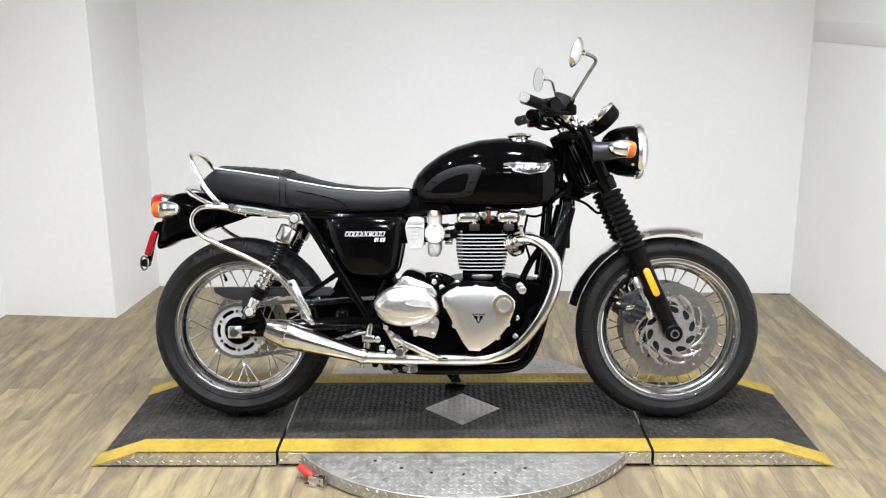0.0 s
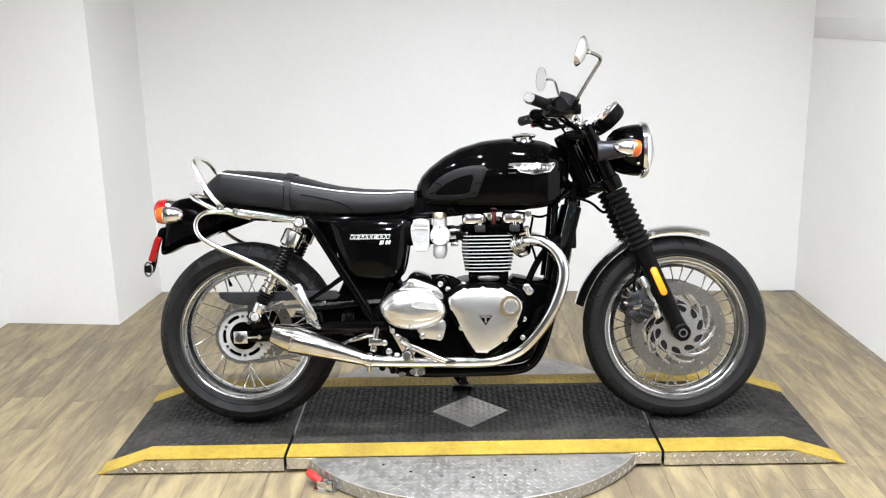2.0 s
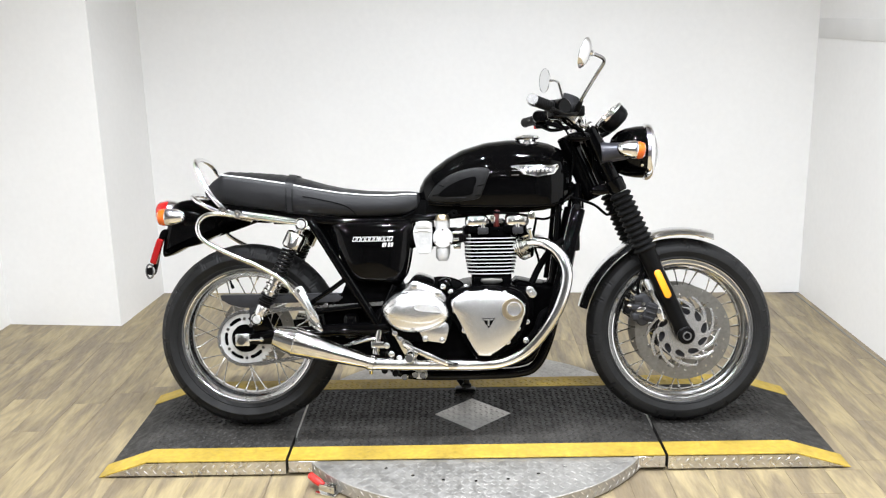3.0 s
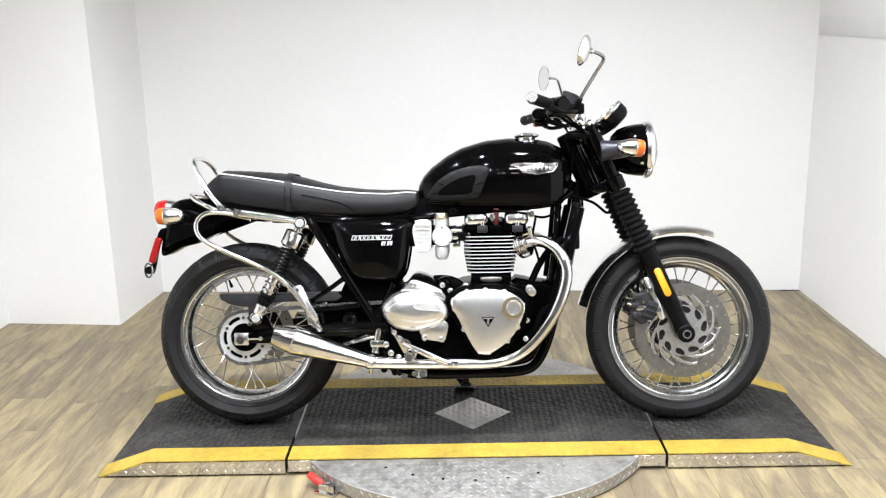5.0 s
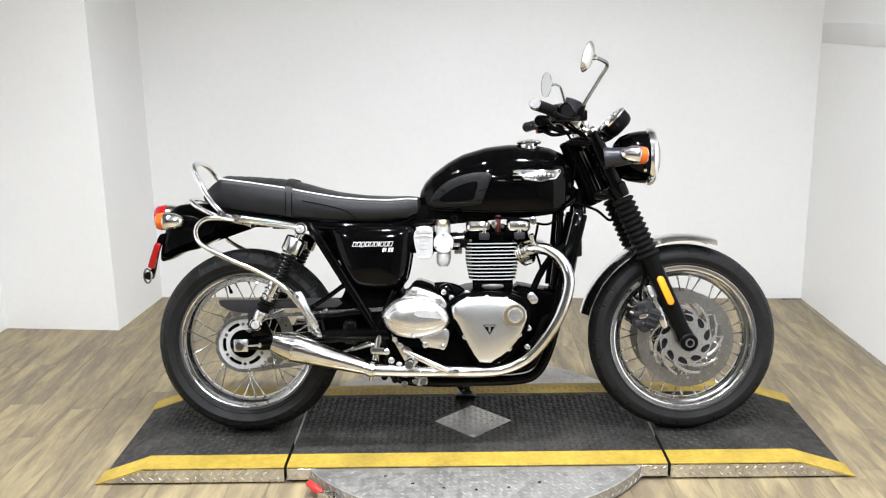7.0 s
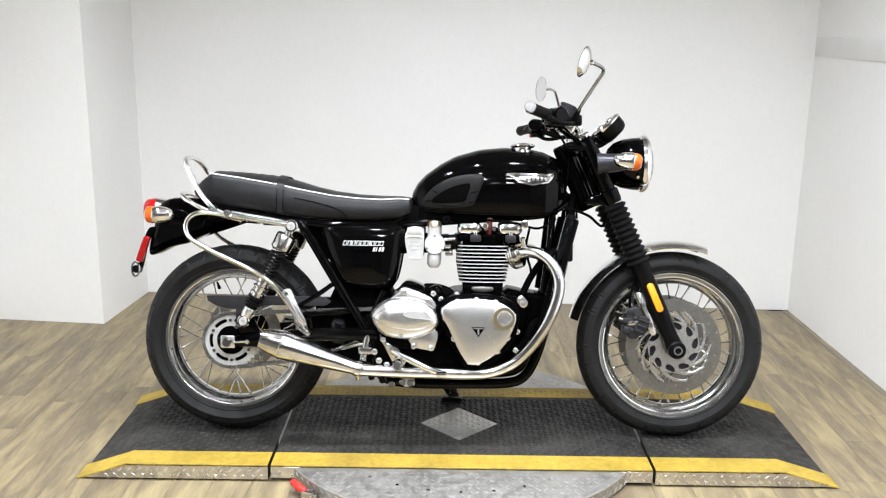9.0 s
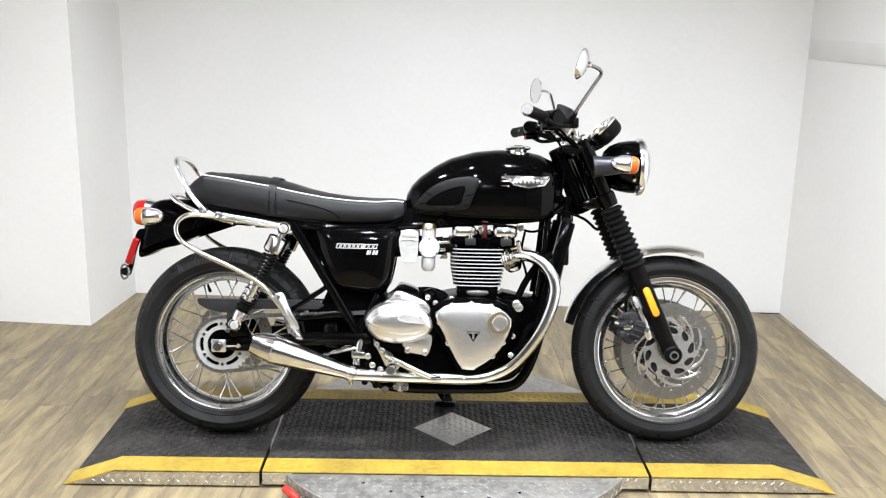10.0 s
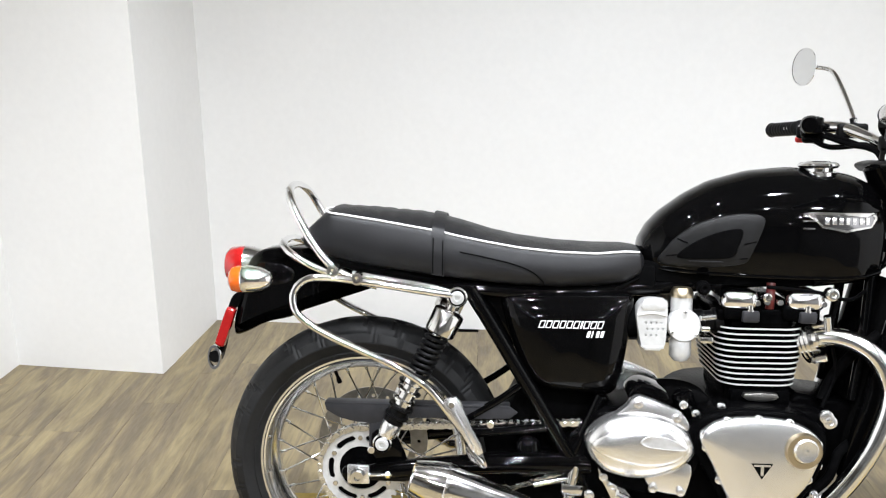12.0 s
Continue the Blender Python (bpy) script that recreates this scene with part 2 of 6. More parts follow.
def spline(points, steps=6):
    """A smooth curve through the points."""
    pts = [Vector(p) for p in points]
    pts = [2 * pts[0] - pts[1]] + pts + [2 * pts[-1] - pts[-2]]
    out = []
    for a, b, c, d in zip(pts, pts[1:], pts[2:], pts[3:]):
        for k in range(steps):
            t = k / steps
            out.append(0.5 * (2 * b + (c - a) * t + (2 * a - 5 * b + 4 * c - d) * t * t + (3 * b - a - 3 * c + d) * t ** 3))
    return out + [pts[-2]]


def tube(points, r, seg=12, steps=6, smooth=True, flat=1.0):
    """A round bar along the points; r: one radius, or one for each point given."""
    path = spline(points, steps) if smooth and len(points) > 2 else [Vector(p) for p in points]
    radii = np.interp(np.linspace(0, 1, len(path)), np.linspace(0, 1, len(r)), r) if isinstance(r, (list, tuple)) else [r] * len(path)
    rings, side = [], None
    for i, p in enumerate(path):
        ahead = (path[min(i + 1, len(path) - 1)] - path[max(i - 1, 0)]).normalized()
        if side is None:
            side = ahead.orthogonal().normalized()
        side = (side - ahead * side.dot(ahead)).normalized()
        up = ahead.cross(side)
        rings.append([p + (math.cos(a) * side + math.sin(a) * up * flat) * float(radii[i]) for a in np.linspace(0, 2 * math.pi, seg, endpoint=False)])
    return skin(bmesh.new(), rings)


def lathe(profile, axis="y", seg=48, at=(0, 0, 0), closed=False, sweep=None):
    """A body turned round an axis; profile: (radius, way along the axis)."""
    rings = []
    angles = np.linspace(*(sweep or (0, 2 * math.pi)), seg, endpoint=sweep is not None)
    for a in angles:
        c, s = math.cos(a), math.sin(a)
        ring = []
        for r, h in profile:
            p = {"y": (r * c, h, r * s), "z": (r * c, r * s, h), "x": (h, r * c, r * s)}[axis]
            ring.append(Vector(p) + Vector(at))
        rings.append(ring)
    bm = skin(bmesh.new(), rings, closed_ring=closed, cap=sweep is not None, closed_path=sweep is None)
    bmesh.ops.remove_doubles(bm, verts=bm.verts[:], dist=1e-6)
    bmesh.ops.recalc_face_normals(bm, faces=bm.faces[:])
    return bm


def turned(p0, p1, profile, seg=24):
    """A body turned round the line from p0 to p1; profile: (radius, part of the way)."""
    p0, p1 = Vector(p0), Vector(p1)
    turn = (p1 - p0).to_track_quat("Z", "Y").to_matrix().to_4x4()
    bm = lathe([(max(r, 1e-5), h * (p1 - p0).length) for r, h in profile], "z", seg)
    return moved(bm, Matrix.Translation(p0) @ turn)


def rod(p0, p1, r, seg=12, edge=0.15):
    e = min(edge * r, (Vector(p1) - Vector(p0)).length / 3) / (Vector(p1) - Vector(p0)).length
    return turned(p0, p1, [(0, 0), (r * 0.85, 0), (r, e), (r, 1 - e), (r * 0.85, 1), (0, 1)], seg)


def slab(outline, y0, y1, bevel=0.004, seg=2):
    """An outline in (x, z), given thickness along y, with rounded rims."""
    bm = bmesh.new()
    f = bm.faces.new([bm.verts.new((x, y0, z)) for x, z in outline])
    side = bmesh.ops.extrude_face_region(bm, geom=[f])["geom"]
    bmesh.ops.translate(bm, vec=(0, y1 - y0, 0), verts=[v for v in side if isinstance(v, bmesh.types.BMVert)])
    bmesh.ops.recalc_face_normals(bm, faces=bm.faces[:])
    if bevel:
        rim = [e for e in bm.edges if abs(e.verts[0].co.y - e.verts[1].co.y) < 1e-6]
        bmesh.ops.bevel(bm, geom=rim, offset=bevel, segments=seg, profile=0.5, affect="EDGES")
    return bm


def rounded(outline, steps=5):
    """A closed smooth outline through a few corners in (x, z)."""
    n = len(outline)
    out = []
    for i in range(n):
        a, b, c, d = (Vector(outline[(i + k) % n]) for k in (-1, 0, 1, 2))
        for k in range(steps):
            t = k / steps
            out.append(0.5 * (2 * b + (c - a) * t + (2 * a - 5 * b + 4 * c - d) * t * t + (3 * b - a - 3 * c + d) * t ** 3))
    return [(p.x, p.y) for p in out]


def dome(outline, y0, height, profile=((1, 0), (1, 0.35), (0.97, 0.6), (0.9, 0.8), (0.7, 0.94), (0.4, 1.0)), back=None, side=-1):
    """A bulged cover: the outline in (x, z) shrinks towards its middle as it rises from y0."""
    cx, cz = (sum(p[k] for p in outline) / len(outline) for k in (0, 1))
    rings = [[(x, back, z) for x, z in outline]] if back is not None else []
    for s, h in profile:
        rings.append([(cx + s * (x - cx), y0 + side * h * height, cz + s * (z - cz)) for x, z in outline])
    return skin(bmesh.new(), rings)


def pierced(outer, holes, y0, y1):
    """A flat plate in (x, z) with real holes."""
    bm = bmesh.new()
    edges = []
    for loop in [outer, *holes]:
        vs = [bm.verts.new((x, y0, z)) for x, z in loop]
        edges += [bm.edges.new((vs[i], vs[(i + 1) % len(vs)])) for i in range(len(vs))]
    bmesh.ops.triangle_fill(bm, use_beauty=True, use_dissolve=False, edges=edges)
    side = bmesh.ops.extrude_face_region(bm, geom=bm.faces[:])["geom"]
    bmesh.ops.translate(bm, vec=(0, y1 - y0, 0), verts=[v for v in side if isinstance(v, bmesh.types.BMVert)])
    bmesh.ops.recalc_face_normals(bm, faces=bm.faces[:])
    return bm


def circle(cx, cz, r, n=24, start=0.0):
    return [(cx + r * math.cos(start + 2 * math.pi * i / n), cz + r * math.sin(start + 2 * math.pi * i / n)) for i in range(n)]


def lozenges(places, length, width, height):
    """Raised lens-shaped treads, each at (x, y, z, turn) with an up direction of its own in a matrix."""
    verts, faces = [], []
    for m in places:
        k = len(verts)
        for x, y, z in ((-length / 2, 0, 0), (-length / 5, -width / 2, 0), (length / 5, -width / 2, 0), (length / 2, 0, 0), (length / 5, width / 2, 0), (-length / 5, width / 2, 0),
                        (-length / 4, 0, height), (length / 4, 0, height)):
            verts.append(tuple(m @ Vector((x, y, z))))
        for f in ((0, 1, 6), (1, 2, 7, 6), (2, 3, 7), (3, 4, 7), (4, 5, 6, 7), (5, 0, 6)):
            faces.append(tuple(k + i for i in f))
    me = bpy.data.meshes.new("lozenges")
    me.from_pydata(verts, [], faces)
    bm = bmesh.new()
    bm.from_mesh(me)
    bpy.data.meshes.remove(me)
    return bm


# ---- room ----
def wall(name, a, b, z0, z1, thick, mat, label):
    """A wall whose inner face runs from a to b, with its thickness on the right of that way."""
    a, b = Vector((*a, 0)), Vector((*b, 0))
    ahead = (b - a).normalized()
    out = Vector((ahead.y, -ahead.x, 0)) * thick
    bm = bmesh.new()
    skin(bm, [[p + Vector((0, 0, z)) for p in (a, b, b + out, a + out)] for z in (z0, z1)])
    return tagged(part(name, bm, mat), label, "wall", kind="structure")


A, B = (-1.575, 1.81), (1.714, 1.638)
J1, J2 = (-1.618, 1.276), (-2.175, 1.331)
wall("wall_north", (B[0] + 0.15, B[1] - 0.008), (A[0] - 0.1, A[1] + 0.005), 0, CEIL, 0.12, WALL, "plain white painted wall behind the motorcycle")
wall("wall_jog_side", A, (J1[0] + 0.0006, J1[1] + 0.008), 0, CEIL, 0.12, WALL, "white painted return of a wall offset")
wall("wall_jog_front", J1, (J2[0] - 0.1, J2[1] + 0.01), 0, CEIL, 0.12, WALL, "white painted face of a wall offset")
# the two far side walls and the south wall are added, never in view
wall("wall_west_far", (-2.36, -1.9), (-2.6, -7.0), 0, CEIL, 0.12, UNSEEN_WALL, "unseen dark side wall added to darken reflections")
wall("wall_east_far", (1.76, -7.0), (1.74, -1.9), 0, CEIL, 0.12, UNSEEN_WALL, "unseen dark side wall added to darken reflections")
wall("wall_west", J2, (-2.36, -1.9), 0, CEIL, 0.12, WALL, "white painted side wall of the showroom bay")
wall("wall_east", (1.74, -1.9), B, 0, CEIL, 0.12, WALL, "white painted side wall below a ledge")
wall("wall_south", (-2.75, -7.0), (1.95, -7.0), 0, CEIL, 0.12, UNSEEN_WALL, "unseen dark end wall added to darken reflections")
ceil = tagged(part("ceiling", box(-2.9, 2.05, -7.2, 2.0, CEIL, CEIL + 0.1, 0), CEILING), "plain grey painted ceiling with round lamps", "ceiling", kind="structure")
ledge = box(-0.004, 0.003, 0, 3.39, 1.262, 1.352, 0.002)
moved(ledge, Matrix.Translation((1.7390, B[1] - 3.4, 0)) @ Matrix.Rotation(radians(0.42), 4, "Z"))
tagged(part("ledge_trim", ledge, TRIM), "white painted ledge board along the side wall", "trim", kind="structure")


# thin grey strip stands in for the shadow line at the wall's foot
joint = box(0, 0.004, 0, 3.4, 0.0, 0.003, 0)
moved(joint, Matrix.Translation((B[0] - 0.006, B[1] - 3.4, 0)) @ Matrix.Rotation(radians(0.4), 4, "Z"))
tagged(part("joint_shadow", joint, CEILING), "grey strip painted as the shadow line between floor and wall", "trim", kind="structure")


def ceiling_light(x, y):
    root = tagged(new("ceiling_light"), "round recessed ceiling lamp with a white ring", "lamp", "ceiling lamps")
    root.location = (x, y, CEIL)
    part("ring", lathe([(0.085, 0), (0.105, 0), (0.105, -0.012), (0.095, -0.02), (0.085, -0.02)], "z", 32, closed=True), TRIM, root)
    part("reflector", lathe([(0.001, -0.002), (0.084, -0.002), (0.084, -0.004), (0.001, -0.004)], "z", 32), TRIM, root)
    return root


first = ceiling_light(*LAMPS[0])
for lx, ly in LAMPS[1:]:
    copy_thing(first, pose(lx, ly, CEIL))


# ---- lifting platform ----
TOP, Y0, Y1, YB = 0.053, -0.225, 0.43, 0.09
TABLE = (0.026, 0.105, 0.613)


def treads_flat(x0, x1, y0, y1, z, pitch, keep=lambda x, y: True, slope=None):
    """Poses for crossed treads over a rectangle."""
    out = []
    for i in range(int((x1 - x0) / pitch)):
        for j in range(int((y1 - y0) / pitch)):
            x, y = x0 + (i + 0.5) * pitch, y0 + (j + 0.5) * pitch
            if keep(x, y):
                h, tip = slope(x) if slope else (z, 0)
                out.append(Matrix.Translation((x, y, h)) @ Matrix.Rotation(tip, 4, "Y") @ Matrix.Rotation(radians(45 if (i + j) % 2 else -45), 4, "Z"))
    return out


def ramp_section(x_gap, x_knee, x_tip, label):
    """A wedge-ended platform piece: side profile in (x, z), black treads, yellow borders, bright side plates."""
    root = tagged(new("platform_ramp"), label, "ramp", "platform pieces")
    s = 1 if x_tip > x_gap else -1
    prof = [(x_gap, 0.004), (x_gap, TOP), (x_knee, TOP), (x_tip, 0.004)]
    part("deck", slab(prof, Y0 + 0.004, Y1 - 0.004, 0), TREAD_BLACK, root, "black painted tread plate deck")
    lift = 0.0016
    for ya, yb in ((Y0, Y0 + YB), (Y1 - YB, Y1)):
        up = [(x_gap, TOP - 0.003), (x_gap, TOP + lift), (x_knee, TOP + lift), (x_tip + s * 0.012, 0.002), (x_tip - s * 0.01, 0.002), (x_knee - s * 0.002, TOP - 0.003)]
        part("yellow_border", slab(up, ya, yb, 0.0008, 1), YELLOW, root, "yellow painted border strip")
    for y, out in ((Y0, -1), (Y1, 1)):
        low = [(x_gap, 0.007), (x_gap, TOP - 0.004), (x_knee, TOP - 0.004), (x_tip - s * 0.012, 0.007)]
        side = part("side_plate", slab(low, min(y, y + out * 0.003), max(y, y + out * 0.003), 0), SIDE_PLATE, root, "bright diamond tread side plate")
        if out < 0:
            places = []
            n = int(abs(x_tip - x_gap) / 0.0285)
            for i in range(n):
                for j in range(2):
                    x = x_gap + s * (0.016 + i * 0.0285 + 0.014 * j)
                    z = 0.017 + 0.018 * j
                    if abs(x - x_gap) < abs(x_knee - x_gap) or z < TOP * abs(x_tip - x) / abs(x_tip - x_knee) - 0.012:
                        places.append(Matrix.Translation((x, y - 0.003, z)) @ Matrix.Rotation(radians(90), 4, "X") @ Matrix.Rotation(radians(42 if j else -42), 4, "Z"))
            part("tread_pattern", lozenges(places, 0.021, 0.0044, 0.0016), SIDE_PLATE, side)["kind"] = "stuff"
    tilt = math.atan2(TOP, abs(x_tip - x_knee))

    def slope(x):
        over = (x - x_knee) * s
        return (TOP - max(0, over) * math.tan(tilt), s * tilt if over > 0 else 0)

    xa, xb = sorted((x_gap + s * 0.006, x_tip - s * 0.012))
    tread = lozenges(treads_flat(xa, xb, Y0 + YB + 0.004, Y1 - YB - 0.004, TOP, 0.0205, slope=slope), 0.021, 0.0062, 0.0024)
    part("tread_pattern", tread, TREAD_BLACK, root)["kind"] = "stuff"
    edge = treads_flat(xa, xb, Y1 - YB + 0.006, Y1 - 0.006, TOP + 0.0016, 0.0205, slope=lambda x: (slope(x)[0] + 0.0016, slope(x)[1]))
    part("border_tread", lozenges(edge, 0.021, 0.0062, 0.0018), YELLOW, root)["kind"] = "stuff"
    return root


GL, GR = -0.566, 0.627
ramp_section(GL - 0.005, -1.012, -1.158, "black tread ramp with yellow borders under the rear wheel")
ramp_section(GR + 0.005, 1.035, 1.196, "black tread ramp with yellow borders under the front wheel")

mid = tagged(new("platform_centre"), "black tread platform centre with yellow borders and bright diamond", "platform", "platform pieces")
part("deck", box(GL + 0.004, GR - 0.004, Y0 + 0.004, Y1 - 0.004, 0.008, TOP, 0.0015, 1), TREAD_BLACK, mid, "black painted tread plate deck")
for ya, yb in ((Y0, Y0 + YB), (Y1 - YB, Y1)):
    part("yellow_border", box(GL + 0.004, GR - 0.004, ya, yb, TOP - 0.003, TOP + 0.0016, 0.0008, 1), YELLOW, mid, "yellow painted border strip")
for xa, xb in ((GL + 0.004, -0.47), (0.525, GR - 0.004)):
    side = part("side_plate", box(xa, xb, Y0 - 0.003, Y0 + 0.003, 0.012, TOP - 0.004, 0.0006, 1), SIDE_PLATE, mid, "bright diamond tread side plate")
    places = [Matrix.Translation((xa + 0.014 + 0.0275 * i + 0.013 * j, Y0 - 0.003, 0.02 + 0.017 * j)) @ Matrix.Rotation(radians(90), 4, "X") @ Matrix.Rotation(radians(42 if j else -42), 4, "Z")
              for i in range(int((xb - xa) / 0.028)) for j in range(2)]
    part("tread_pattern", lozenges(places, 0.021, 0.0044, 0.0016), SIDE_PLATE, side)["kind"] = "stuff"
part("border_tread", lozenges(treads_flat(GL + 0.01, GR - 0.01, Y1 - YB + 0.006, Y1 - 0.006, TOP + 0.0016, 0.0205), 0.021, 0.0062, 0.0018), YELLOW, mid)["kind"] = "stuff"
DX, DY, DR = 0.026, 0.103, 0.132


def in_diamond(x, y, grow=0.0):
    return abs(x - DX) / (DR + grow) + abs(y - DY) / (DR + grow) < 1


part("tread_pattern", lozenges(treads_flat(GL + 0.01, GR - 0.01, Y0 + YB + 0.004, Y1 - YB - 0.004, TOP, 0.0205, lambda x, y: not in_diamond(x, y, 0.012)), 0.021, 0.0062, 0.0024), TREAD_BLACK, mid)["kind"] = "stuff"
dia = bmesh.new()
skin(dia, [[(DX + DR * a * k, DY + DR * b * k, z) for a, b in ((1, 0), (0, 1), (-1, 0), (0, -1))] for k, z in ((1, TOP - 0.002), (1, TOP + 0.001), (0.985, TOP + 0.002))])
dia = part("diamond_plate", dia, PLATE, mid, "bare bright diamond-shaped tread plate")
part("tread_pattern", lozenges(treads_flat(DX - DR, DX + DR, DY - DR, DY + DR, TOP + 0.002, 0.019, lambda x, y: in_diamond(x, y, -0.014)), 0.019, 0.0055, 0.0018), PLATE, dia)["kind"] = "stuff"

# round turntable under the centre piece
tx, ty, tr = TABLE
table = tagged(new("turntable"), "round bright diamond tread turntable under the platform", "turntable")
TT = TOP - 0.006
part("disc", lathe([(0.001, TT), (tr - 0.002, TT), (tr, TT - 0.002), (tr, 0.006), (tr - 0.01, 0.002), (0.001, 0.002)], "z", 128, (tx, ty, 0)), PLATE, table)
part("top_tread", lozenges(treads_flat(tx - tr, tx + tr, ty - tr, Y0 + 0.005, TT, 0.0225, lambda x, y: math.hypot(x - tx, y - ty) < tr - 0.014)
                           + treads_flat(tx - tr, tx + tr, Y1, ty + tr, TT, 0.0225, lambda x, y: math.hypot(x - tx, y - ty) < tr - 0.014), 0.021, 0.0046, 0.0008), PLATE, table)["kind"] = "stuff"
rim_places = []
for i in range(118):
    a = 2 * math.pi * i / 118
    for j in range(2):
        b = a + j * math.pi / 118
        rim_places.append(Matrix.Translation((tx + tr * math.cos(b), ty + tr * math.sin(b), 0.017 + 0.017 * j)) @ Matrix.Rotation(b, 4, "Z") @ Matrix.Rotation(radians(90), 4, "Y") @ Matrix.Rotation(radians(45 if j else -45), 4, "Z"))
part("rim_tread", lozenges(rim_places, 0.021, 0.0044, 0.0016), SIDE_PLATE, table)["kind"] = "stuff"
for i in range(10):
    a = math.pi * (1.17 + 0.066 * i)
    sx, sy = tx + (tr - 0.14) * math.cos(a), ty + (tr - 0.14) * math.sin(a)
    if sy < Y0 - 0.02:
        part("screw", rod((sx, sy, TT), (sx, sy, TT + 0.0025), 0.006, 12), STEEL, table)

# red-handled latch on the floor at the turntable's rim
latch = tagged(new("turntable_latch"), "steel turntable latch with a red dipped handle on the floor", "latch")
lx, ly = -0.425, -0.345
part("base_plate", moved(box(-0.035, 0.035, -0.018, 0.018, 0.001, 0.007, 0.001), pose(lx, ly, 0, 0, 0, -24)), STEEL, latch)
part("jaw", moved(joined(box(-0.022, 0.03, -0.012, -0.006, 0.006, 0.034), box(-0.022, 0.03, 0.006, 0.012, 0.006, 0.034), rod((0.015, -0.015, 0.022), (0.015, 0.015, 0.022), 0.006)), pose(lx, ly, 0, 0, 0, -24)), STEEL, latch)
part("arm", moved(box(-0.03, 0.02, -0.004, 0.004, 0.016, 0.03), pose(lx, ly, 0, 0, 0, -40)), STEEL, latch)
part("handle", tube([(lx - 0.012, ly + 0.01, 0.024), (lx - 0.035, ly + 0.03, 0.029), (lx - 0.058, ly + 0.055, 0.033)], [0.009, 0.0125, 0.011], 14), RED_GRIP, latch, "red dipped handle grip")

# ---- motorcycle ----
bike = tagged(new("motorcycle"), "black retro motorcycle with chrome pipes leaning on its side stand", "motorcycle")
bike.matrix_basis = pose(0, 0.05, 0.053, 0, 0, -0.6) @ pose(0, 0, 0, -11, 0, 0)


def mirrored(build):
    """Both sides of the bike: the right one is at negative y."""
    for s in (-1, 1):
        build(s)


def tyre(cx, cz, R, half, rim, name_parent, n=360):
    """A tyre with grooves cut into its tread and raised sidewall rings."""
    prof = [(rim - 0.006, -half * 0.62), (rim + 0.004, -half * 0.78), (rim + 0.010, -half * 0.86), (rim + 0.013, -half * 0.84), (rim + (R - rim) * 0.42, -half * 0.99), (rim + (R - rim) * 0.46, -half * 0.985),
            (R - half * 0.62, -half * 0.965), (R - half * 0.36, -half * 0.84), (R - half * 0.20, -half * 0.64), (R - half * 0.085, -half * 0.42), (R - half * 0.03, -half * 0.24), (R - half * 0.005, -half * 0.1)]
    prof = prof + [(R, 0.0)] + [(r, -h) for r, h in prof[::-1]]
    rings = []
    for i in range(n):
        a, ring = 2 * math.pi * i / n, []
        for k, (r, h) in enumerate(prof):
            kk = min(k, len(prof) - 1 - k)
            phase = (i + (6 if k > 12 else 0) - 2 * (kk - 6)) % 12
            if 6 <= kk <= 9 and phase < 1 and (i // 12) % 3 < 2:
                r -= 0.006
            if kk == 11 and phase in (4, 5, 6, 7, 8):
                r -= 0.004
            ring.append((cx + r * math.cos(a), h, cz + r * math.sin(a)))
        rings.append(ring)
    return part("tyre", skin(bmesh.new(), rings, closed_ring=False, closed_path=True), RUBBER, name_parent, "worn black rubber tyre", 24)


